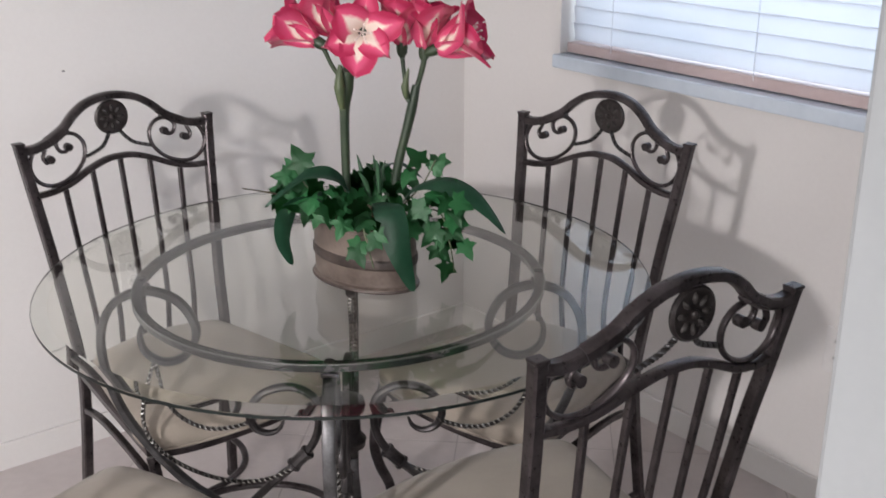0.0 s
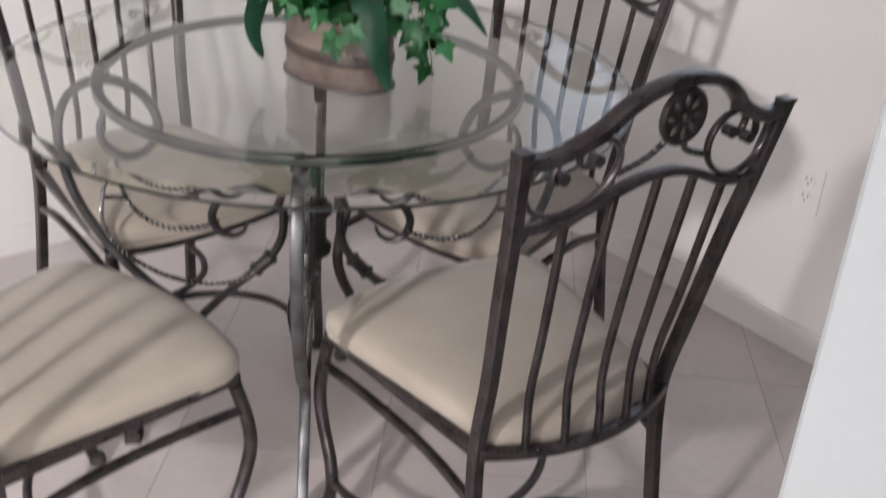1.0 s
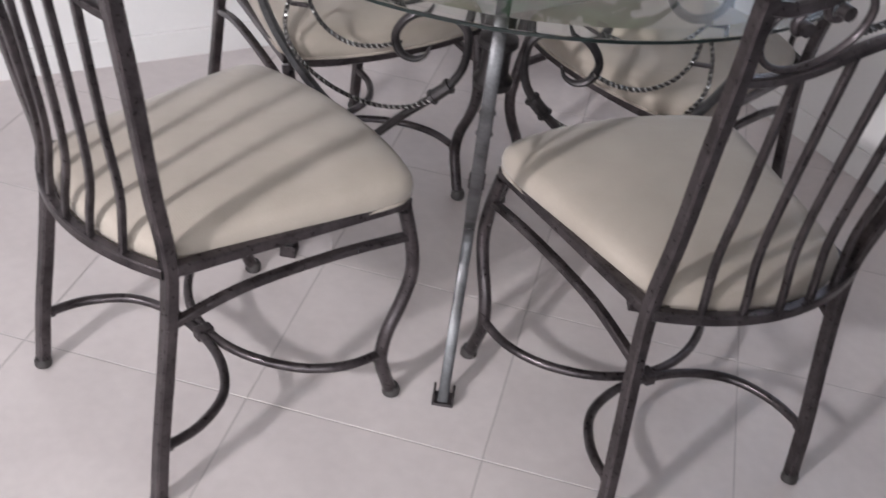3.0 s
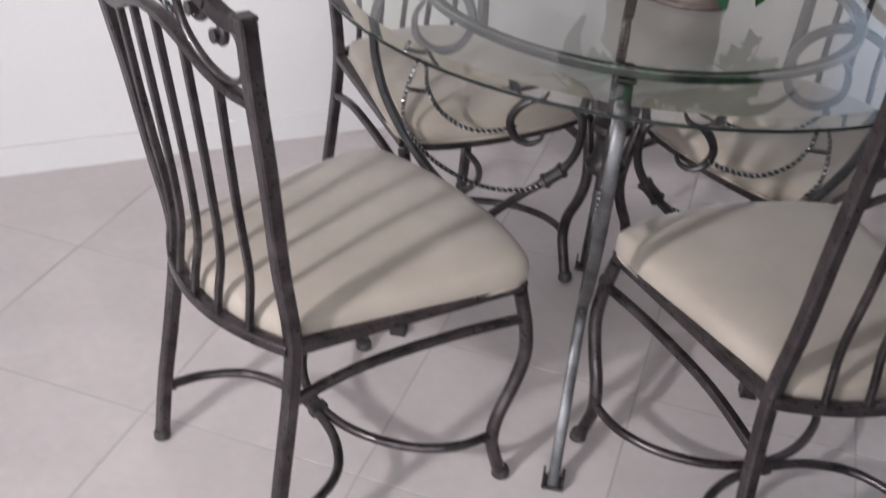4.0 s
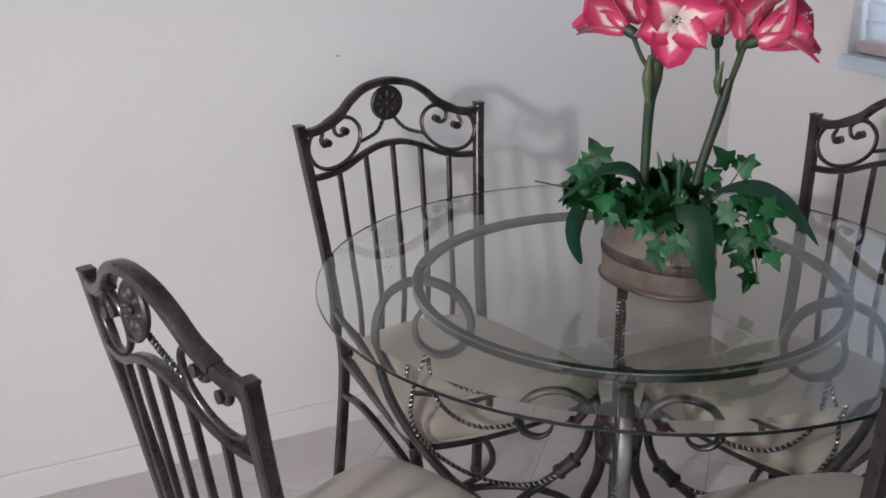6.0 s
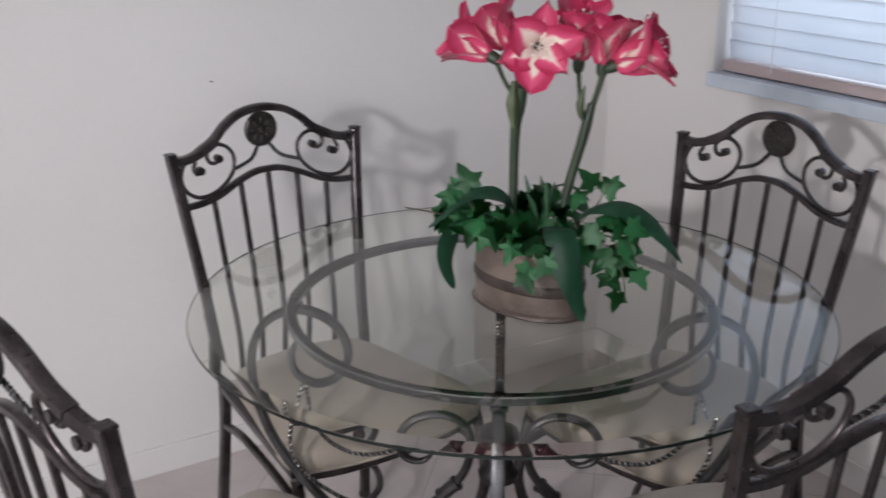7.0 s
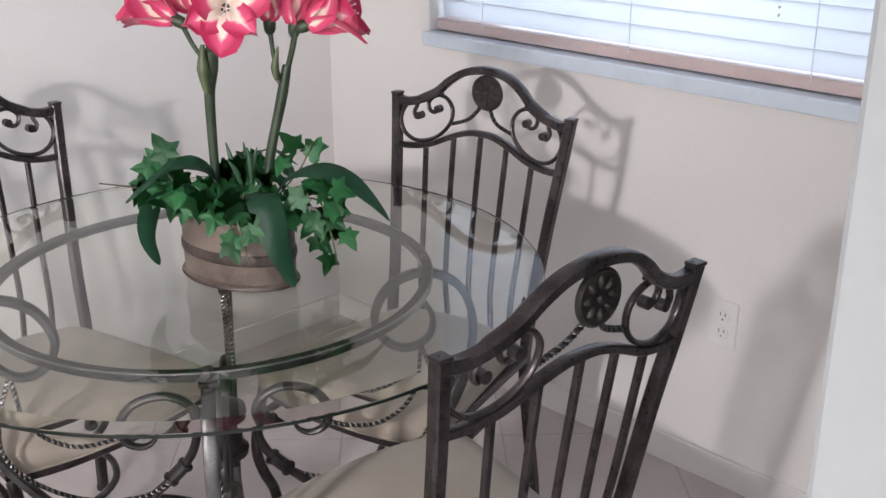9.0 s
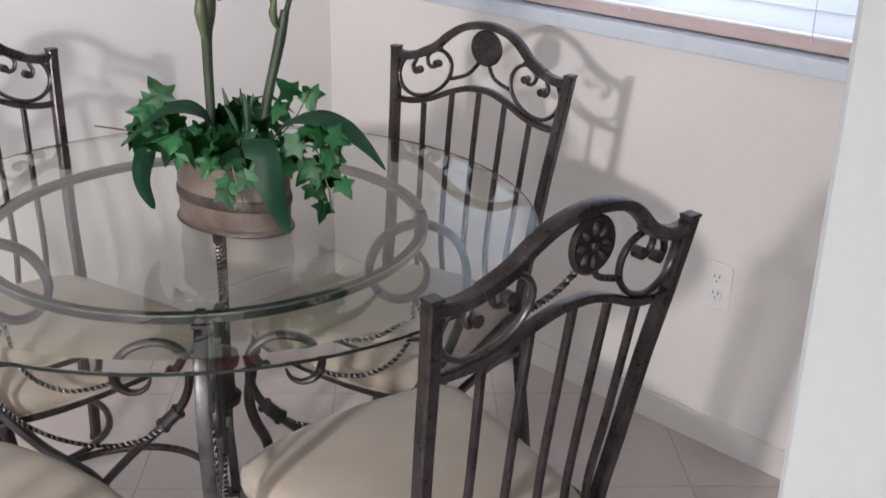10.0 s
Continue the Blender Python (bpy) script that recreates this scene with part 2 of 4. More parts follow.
# ---- building helpers ----
def part(name, bm, mat, parent=None, label="", smooth=False):
    bmesh.ops.recalc_face_normals(bm, faces=bm.faces)
    for e in bm.edges:
        e.smooth = len(e.link_faces) != 2 or e.calc_face_angle(0.0) < radians(40)
    me = bpy.data.meshes.new(name)
    bm.to_mesh(me)
    bm.free()
    me.materials.append(mat)
    if smooth:
        for p in me.polygons:
            p.use_smooth = True
    ob = new(name, me)
    if parent:
        ob.parent = parent
    if label:
        tagged(ob, label)
    return ob


def box(bm, x0, y0, z0, x1, y1, z1, bevel=0.0, m=None):
    r = bmesh.ops.create_cube(bm, size=1)
    vs = r["verts"]
    bmesh.ops.transform(bm, matrix=Matrix.Translation(((x0 + x1) / 2, (y0 + y1) / 2, (z0 + z1) / 2)) @ Matrix.Diagonal((x1 - x0, y1 - y0, z1 - z0, 1)), verts=vs)
    if bevel:
        es = list({e for v in vs for e in v.link_edges})
        vs = list({v for f in bmesh.ops.bevel(bm, geom=es, offset=bevel, segments=2, affect="EDGES", profile=0.5)["faces"] for v in f.verts} | {v for v in vs if v.is_valid})
    if m is not None:
        bmesh.ops.transform(bm, matrix=m, verts=vs)
    return bm


def smooth_line(pts, n=8, closed=False):
    """A Catmull-Rom line through the points."""
    p = [Vector(q) for q in pts]
    out, k = [], len(p)
    for i in range(k if closed else k - 1):
        a, b, c, d = (p[(i - 1) % k], p[i], p[(i + 1) % k], p[(i + 2) % k]) if closed else (p[max(i - 1, 0)], p[i], p[i + 1], p[min(i + 2, k - 1)])
        for j in range(n):
            t = j / n
            out.append(0.5 * (2 * b + (c - a) * t + (2 * a - 5 * b + 4 * c - d) * t * t + (3 * b - a - 3 * c + d) * t**3))
    if not closed:
        out.append(p[-1])
    return out


def sweep(bm, line, half_a, half_b, normal=(0, 0, 1), round_=False, closed=False, taper=None):
    """A bar along a line. half_a: half its size along the normal, half_b: across it. round_: an oval section, else a square with eased edges."""
    nrm, n = Vector(normal).normalized(), len(line)
    if round_:
        sect = [(math.cos(2 * math.pi * k / 10), math.sin(2 * math.pi * k / 10)) for k in range(10)]
    else:
        e = 0.72
        sect = [(1, e), (e, 1), (-e, 1), (-1, e), (-1, -e), (-e, -1), (e, -1), (1, -e)]
    rings = []
    for i, p in enumerate(line):
        a, b = (line[i - 1], line[(i + 1) % n]) if closed else (line[max(i - 1, 0)], line[min(i + 1, n - 1)])
        t = (b - a).normalized()
        side = t.cross(nrm)
        if side.length < 1e-4:
            side = t.orthogonal()
        side.normalize()
        up = side.cross(t).normalized()
        k = taper[i] if taper else 1.0
        rings.append([bm.verts.new(p + up * (half_a * k * u) + side * (half_b * k * v)) for u, v in sect])
    m = len(sect)
    for i in range(n if closed else n - 1):
        r, q = rings[i], rings[(i + 1) % n]
        for k in range(m):
            bm.faces.new((r[k], r[(k + 1) % m], q[(k + 1) % m], q[k]))
    if not closed:
        bm.faces.new(rings[0])
        bm.faces.new(rings[-1][::-1])
    return bm


def rope(bm, line, r=0.0023, pitch=0.0105):
    """Two strands laid round each other along a line."""
    length, at = 0.0, [0.0]
    for a, b in zip(line, line[1:]):
        length += (b - a).length
        at.append(length)
    steps = max(12, int(length / pitch * 7))
    for s in range(2):
        pts, j = [], 0
        for i in range(steps + 1):
            d = length * i / steps
            while j < len(at) - 2 and at[j + 1] < d:
                j += 1
            f = (d - at[j]) / max(at[j + 1] - at[j], 1e-6)
            p, t = line[j].lerp(line[j + 1], f), (line[j + 1] - line[j]).normalized()
            u = t.cross(Vector((0.31, 0.17, 0.93))).normalized()
            v = t.cross(u)
            ang = 2 * math.pi * d / pitch + math.pi * s
            pts.append(p + (u * math.cos(ang) + v * math.sin(ang)) * r)
        rings = []
        for i, p in enumerate(pts):
            t = (pts[min(i + 1, steps)] - pts[max(i - 1, 0)]).normalized()
            u = t.orthogonal().normalized()
            u = (Vector((0.31, 0.17, 0.93)) - t * t.dot(Vector((0.31, 0.17, 0.93)))).normalized()
            v = t.cross(u)
            rings.append([bm.verts.new(p + (u * math.cos(k * 1.2566) + v * math.sin(k * 1.2566)) * r * 1.05) for k in range(5)])
        for a, b in zip(rings, rings[1:]):
            for k in range(5):
                bm.faces.new((a[k], a[(k + 1) % 5], b[(k + 1) % 5], b[k])).material_index = s
    return bm


def lathe(bm, profile, n=48, closed=False):
    """A body turned round z from (radius, height) pairs."""
    rings = [[bm.verts.new((r * math.cos(2 * math.pi * k / n), r * math.sin(2 * math.pi * k / n), z)) for k in range(n)] for r, z in profile]
    pairs = list(zip(rings, rings[1:])) + ([(rings[-1], rings[0])] if closed else [])
    for a, b in pairs:
        for k in range(n):
            bm.faces.new((a[k], a[(k + 1) % n], b[(k + 1) % n], b[k]))
    if not closed:
        bm.faces.new(rings[0][::-1])
        bm.faces.new(rings[-1])
    return bm


def knob(bm, centre, r, squash=1.0):
    res = bmesh.ops.create_uvsphere(bm, u_segments=10, v_segments=7, radius=r)
    bmesh.ops.transform(bm, matrix=Matrix.Translation(centre) @ Matrix.Diagonal((1, 1, squash, 1)), verts=res["verts"])
    return bm


# ---- room ----
WALL_N, WALL_E, CEIL = 1.063, 1.103, 2.45
WX0, WY0 = -4.4, -4.4


def structure(name, bm, mat, label, category):
    ob = part(name, bm, mat)
    return tagged(ob, label, category, kind="structure")


bm = bmesh.new()
box(bm, WX0, WY0, -0.12, WALL_E + 0.12, WALL_N + 0.12, -0.0008)
FLOOR = structure("floor", bm, M_GROUT, "pale square floor tiles laid on the diagonal", "floor")
structure("wall_north", box(bmesh.new(), WX0, WALL_N, -0.006, WALL_E + 0.12, WALL_N + 0.12, CEIL), M_WALL, "plain off-white painted wall with a small nail mark", "wall")
# window wall with its opening
OY0, OY1, OZ0, OZ1 = -0.63, 0.647, 0.915, 2.05
bm = bmesh.new()
box(bm, WALL_E, -1.335, -0.006, WALL_E + 0.12, OY0, CEIL)
box(bm, WALL_E, OY1, -0.006, WALL_E + 0.12, WALL_N, CEIL)
box(bm, WALL_E, OY0, -0.006, WALL_E + 0.12, OY1, OZ0)
box(bm, WALL_E, OY0, OZ1, WALL_E + 0.12, OY1, CEIL)
structure("wall_east", bm, M_WALL, "off-white painted wall with a window opening", "wall")
structure("wall_south", box(bmesh.new(), -0.468, -1.335, -0.006, WALL_E, -1.2155, CEIL, 0.004), M_WHITE_DIMMED, "white end of a partition wall, dimmed in its paint", "wall")
# the adjoining room, unseen behind the camera; its openings are added for the fills
bm = bmesh.new()
box(bm, WX0, WY0, -0.006, -4.28, WY0 + 0.12, CEIL)
box(bm, -0.92, WY0, -0.006, WALL_E + 0.12, WY0 + 0.12, CEIL)
box(bm, -4.28, WY0, 2.3, -0.92, WY0 + 0.12, CEIL)
structure("wall_rear", bm, M_WALL, "unseen off-white rear wall with an opening added for fill light", "wall")
bm = bmesh.new()
box(bm, WX0 - 0.12, WY0, -0.006, WX0, -3.75, CEIL)
box(bm, WX0 - 0.12, -1.25, -0.006, WX0, WALL_N + 0.12, CEIL)
box(bm, WX0 - 0.12, -3.75, -0.006, WX0, -1.25, 0.9)
box(bm, WX0 - 0.12, -3.75, 2.2, WX0, -1.25, CEIL)
structure("wall_west", bm, M_WALL, "unseen off-white wall with an opening added for side fill light", "wall")
structure("wall_living", box(bmesh.new(), WALL_E, WY0, -0.006, WALL_E + 0.12, -1.335, CEIL), M_WALL, "plain off-white painted wall", "wall")
structure("ceiling", box(bmesh.new(), WX0 - 0.12, WY0, CEIL, WALL_E + 0.12, WALL_N + 0.12, CEIL + 0.1), M_CEIL, "plain white ceiling", "ceiling")
# skirting: flat board with an eased top
bm = bmesh.new()
box(bm, WX0, WALL_N - 0.011, -0.006, WALL_E - 0.011, WALL_N, 0.072, 0.003)
structure("baseboard_north", bm, M_BASE, "low off-white painted skirting board", "baseboard")
bm = bmesh.new()
box(bm, WALL_E - 0.011, -1.2155, -0.006, WALL_E, WALL_N, 0.072, 0.003)
structure("baseboard_east", bm, M_BASE, "low off-white painted skirting board", "baseboard")

# window: sill, frame, glass behind the blind
WINDOW = tagged(new("window_1"), "window with a marble sill behind a closed white blind", "window", kind="structure")
part("window_sill", box(bmesh.new(), WALL_E - 0.028, OY0 - 0.02, OZ0 - 0.004, WALL_E + 0.118, OY1 + 0.002, OZ0 + 0.031, 0.004), M_SILL, WINDOW, "grey-white marble sill")
bm = bmesh.new()
for y0, y1, z0, z1 in ((OY0, OY0 + 0.04, OZ0 + 0.031, OZ1), (OY1 - 0.04, OY1, OZ0 + 0.031, OZ1), (OY0 + 0.04, OY1 - 0.04, OZ0 + 0.031, OZ0 + 0.06), (OY0 + 0.04, OY1 - 0.04, OZ1 - 0.04, OZ1), (OY0 + 0.04, OY1 - 0.04, 1.46, 1.50)):
    box(bm, WALL_E + 0.085, y0, z0, WALL_E + 0.115, y1, z1)
part("window_frame", bm, M_FRAME, WINDOW, "white painted window frame")

# blind: tilted-shut slats, bottom rail, ladder cords and a bead chain
BLIND = tagged(new("window_blind"), "closed white slatted blind with a wooden bottom rail", "blind")
bx, by0, by1 = WALL_E + 0.04, OY0 + 0.012, OY1 - 0.012
me = None
for k in range(24):
    z = 1.005 + 0.0443 * k
    if me is None:
        bm = bmesh.new()
        line = [Vector((0.0025 * math.sin(math.pi * j / 6) - 0.007 * (j / 6 - 0.5), 0, -0.023 + 0.046 * j / 6)) for j in range(7)]
        for j in range(6):
            a, b = line[j], line[j + 1]
            vs = [bm.verts.new(v) for v in ((a.x, by0, a.z), (a.x, by1, a.z), (b.x, by1, b.z), (b.x, by0, b.z))]
            bm.faces.new(vs)
        bmesh.ops.remove_doubles(bm, verts=bm.verts, dist=1e-5)
        bmesh.ops.solidify(bm, geom=bm.faces[:], thickness=0.0022)
        ob = part("slat", bm, M_SLAT, BLIND, smooth=True)
        me = ob.data
    else:
        ob = new("slat", me)
        ob.parent = BLIND
    ob.location = (bx, 0, z)
part("bottom_rail", box(bmesh.new(), bx - 0.026, by0, 0.949, bx + 0.022, by1, 0.977, 0.004), M_WOODRAIL, BLIND, "reddish wooden bottom rail")
for y in (-0.42, 0.02, 0.47):
    part("ladder_cord", sweep(bmesh.new(), [Vector((bx - 0.027, y, 0.966)), Vector((bx - 0.027, y, OZ1 - 0.03))], 0.001, 0.001, (1, 0, 0), True), M_SLAT, BLIND)
part("head_rail", box(bmesh.new(), bx - 0.03, by0, OZ1 - 0.045, bx + 0.03, by1, OZ1 - 0.002, 0.003), M_FRAME, BLIND)
bm = bmesh.new()
for k in range(60):
    knob(bm, (bx - 0.034, -0.34, 1.09 + 0.0155 * k), 0.003)
part("bead_chain", bm, M_OUTLET, BLIND, "white bead chain")


def outlet(m):
    ob = tagged(new("wall_outlet"), "white double socket outlet on the wall", "outlet", "wall outlets")
    part("cover_plate", box(bmesh.new(), -0.035, -0.006, -0.057, 0.035, 0.0, 0.057, 0.003), M_OUTLET, ob)
    for z in (-0.02, 0.02):
        face = part("socket_face", lathe(bmesh.new(), [(0.0165, 0.0), (0.0165, 0.002), (0.015, 0.003)], 20), M_OUTLET, ob)
        face.matrix_basis = pose(0, -0.006, z, 90)
        bm = bmesh.new()
        box(bm, -0.0075, -0.0098, z + 0.001, -0.005, -0.0088, z + 0.009)
        box(bm, 0.005, -0.0098, z + 0.001, 0.0075, -0.0088, z + 0.009)
        box(bm, -0.002, -0.0098, z - 0.0095, 0.002, -0.0088, z - 0.005)
        part("socket_slot", bm, M_SLOT, ob)
    ob.matrix_basis = m
    return ob


OUT = outlet(pose(WALL_E, -0.292, 0.402, 0, 0, -90))
copy_thing(OUT, pose(0.003, WALL_N, 0.437))
tagged(part("nail", knob(bmesh.new(), (-0.110, WALL_N - 0.001, 0.976), 0.004, 0.5), M_SLOT), "small dark nail mark on the off-white wall", "nail")

# ---- table ----
GLASS_Z, GLASS_T, GLASS_R, BEVEL = 0.779, 0.0085, 0.520, 0.026
LEG_AZ = (-125.2, -35.2, 54.8, 144.8)
TABLE = tagged(new("dining_table"), "round glass dining table on scrolled dark metal legs", "table")
TABLE.matrix_basis = pose(-0.021, -0.002, 0)
zb, zt = GLASS_Z - GLASS_T, GLASS_Z
RIM_H = 0.0057
def upper_lower(ob):
    """The top of the glass mirrors the room; underside and core are clear."""
    ob.data.materials.append(M_UNDER)
    for p in ob.data.polygons:
        p.material_index = 0 if p.normal.z > 0.5 else 1


top = part("glass_top", lathe(bmesh.new(), [(GLASS_R - BEVEL, zb), (GLASS_R - BEVEL, zt)], 128), M_GLASS, TABLE, "clear round glass top with a wide bevel")
upper_lower(top)
top.location = (0.008, -0.009, 0)  # the loose top lies a little off its base
bevel = part("bevel", lathe(bmesh.new(), [(GLASS_R - BEVEL, zb), (GLASS_R - 0.0012, zb), (GLASS_R - 0.0012, zb + RIM_H), (GLASS_R - BEVEL, zt)], 128, True), M_BEVEL, top, "polished bevelled edge")
upper_lower(bevel)
part("polished_rim", lathe(bmesh.new(), [(GLASS_R - 0.001, zb - 0.0002), (GLASS_R, zb + 0.0006), (GLASS_R, zb + 0.0042), (GLASS_R - 0.001, zb + 0.0048)], 128, True), M_RIM, top, "dark green polished glass rim")
RING_R, RING_Z = 0.345, zb - 0.0098
circle = [Vector((RING_R * math.cos(2 * math.pi * k / 96), RING_R * math.sin(2 * math.pi * k / 96), RING_Z)) for k in range(96)]
part("support_ring", sweep(bmesh.new(), circle, 0.0068, 0.0085, (0, 0, 1), False, True), M_RING, TABLE, "flat metal support ring under the glass")

# thin bright hoop added as the reflected highlight on the ring's edge
glint_line = [Vector((p.x, p.y, 0)) * ((RING_R + 0.0078) / RING_R) + Vector((0, 0, RING_Z + 0.0062)) for p in circle]
part("ring_highlight", sweep(bmesh.new(), glint_line, 0.0014, 0.0014, (0, 0, 1), True, True), M_RING_GLINT, TABLE, "bright line standing for a highlight on the ring", True)

# radial profiles of leg and bracket: distance from the axis, height
LEG = [(0.352, 0.0), (0.330, 0.06), (0.285, 0.135), (0.235, 0.20), (0.206, 0.255), (0.232, 0.303), (0.300, 0.362), (0.365, 0.445), (0.405, 0.52), (0.425, 0.60), (0.424, 0.668), (0.396, 0.722), (0.340, 0.744), (0.284, 0.722), (0.258, 0.668), (0.278, 0.622), (0.316, 0.607), (0.350, 0.626), (0.357, 0.662), (0.343, 0.690)]
BRACKET = [(0.216, 0.272), (0.205, 0.287), (0.150, 0.345), (0.088, 0.402), (0.058, 0.445), (0.050, 0.49), (0.058, 0.530), (0.098, 0.552), (0.148, 0.541), (0.175, 0.504), (0.166, 0.470), (0.142, 0.459), (0.122, 0.468), (0.113, 0.487)]
for az in LEG_AZ:
    a = radians(az)
    e, tang = Vector((math.cos(a), math.sin(a), 0)), (-math.sin(a), math.cos(a), 0)

    def radial(pts, off=0.0):
        return [e * r + Vector(tang) * off + Vector((0, 0, z)) for r, z in pts]

    line = smooth_line(radial(LEG), 6)
    tap = [1.0] * len(line)
    for k in range(24):
        tap[-1 - k] = 0.62 + 0.38 * k / 24
    leg = part("leg", sweep(bmesh.new(), line, 0.0095, 0.0068, tang, False, False, tap), M_METAL_LIGHT, TABLE, "flat scrolled metal leg", True)
    bm = box(bmesh.new(), 0.33, -0.018, 0.0, 0.362, 0.018, 0.006, 0.001, Matrix.Rotation(a, 4, "Z"))
    box(bm, 0.331, -0.0185, 0.0, 0.361, -0.0145, 0.026, 0.001, Matrix.Rotation(a, 4, "Z"))
    box(bm, 0.331, 0.0145, 0.0, 0.361, 0.0185, 0.026, 0.001, Matrix.Rotation(a, 4, "Z"))
    part("foot_shoe", bm, M_METAL, leg, "square metal foot shoe")
    bm = box(bmesh.new(), 0.334, -0.013, RING_Z - 0.0125, 0.358, 0.013, RING_Z - 0.0068, 0.001, Matrix.Rotation(a, 4, "Z"))
    for dy in (-0.008, 0.008):
        knob(bm, e * 0.346 + Vector(tang) * dy + Vector((0, 0, RING_Z - 0.0145)), 0.005, 0.7)
    part("leg_clip", bm, M_METAL, leg)
    bm = lathe(bmesh.new(), [(0.0075, RING_Z + 0.0066), (0.008, RING_Z + 0.0074), (0.008, zb - 0.0004)], 20)
    bmesh.ops.translate(bm, verts=bm.verts, vec=e * RING_R)
    part("glass_pad", bm, M_METAL, leg, "dark pad under the glass")
    line = smooth_line(radial(BRACKET), 6)
    tap = [1.0] * len(line)
    for k in range(20):
        tap[-1 - k] = 0.22 + 0.78 * (k / 20) ** 0.7
    br = part("bracket", sweep(bmesh.new(), line, 0.0088, 0.0078, tang, True, False, tap), M_METAL_SHADED, TABLE, "curled metal bracket", True)
    p0, p1 = radial([(0.100, 0.391), (0.074, 0.417)])
    bm = sweep(bmesh.new(), [p0, p1], 0.0125, 0.012, tang, True)
    for q in (p0, p1):
        d = (p1 - p0).normalized() * 0.003
        sweep(bm, [q - d, q + d], 0.0150, 0.0145, tang, True)
    part("collar", bm, M_METAL_SHADED, br, "metal collar")
    # ropes: one swags from the leg scroll to the collar, the other to the curled bracket end
    tie = radial([(0.336, 0.612)])[0]
    s1 = smooth_line([tie, *radial([(0.352, 0.565), (0.362, 0.53), (0.364, 0.475), (0.335, 0.425), (0.275, 0.383), (0.205, 0.362), (0.14, 0.368), (0.095, 0.393)], 0.006)], 6)
    part("metal_rope", rope(bmesh.new(), s1), M_ROPE_LIT, TABLE, "twisted metal rope").data.materials.append(M_ROPE_SHADED)
    s2 = smooth_line([tie, *radial([(0.332, 0.565), (0.326, 0.53), (0.300, 0.492), (0.255, 0.468), (0.205, 0.470), (0.165, 0.485)], -0.006)], 6)
    part("metal_rope", rope(bmesh.new(), s2), M_ROPE_LIT, TABLE, "twisted metal rope").data.materials.append(M_ROPE_SHADED)
    q = radial([(0.345, 0.528)])[0]
    part("rope_clip", sweep(bmesh.new(), [q - e * 0.018, q + e * 0.016], 0.006, 0.0025, tang), M_METAL, TABLE)
bm = lathe(bmesh.new(), [(0.020, 0.425), (0.034, 0.432), (0.036, 0.444), (0.026, 0.456), (0.026, 0.500), (0.036, 0.512), (0.034, 0.524), (0.014, 0.532)], 24)
part("hub", bm, M_METAL_SHADED, TABLE, "dark metal hub joining the brackets", True)


# ---- chairs ----
def mirror(pts, s):
    return [(x * s, y, z) for x, y, z in pts]


def back_y(z):
    """Where the leaning back stands at a height."""
    return -0.158 - 0.02 * max(0, (z - 0.44) / 0.1 if z < 0.54 else 1) - 0.168 * max(0, z - 0.54)


def bent(x, z):
    """The back bows away from the table between its posts."""
    return back_y(z) - 0.016 * (1 - (x / 0.21) ** 2)


def bolted(line):
    """A round bar with a small bolt head under either end."""
    bm = sweep(bmesh.new(), line, 0.0080, 0.0080, (0, 0, 1), True)
    for p in (line[1], line[-2]):
        knob(bm, p - Vector((0, 0, 0.0075)), 0.0058, 0.8)
    return bm


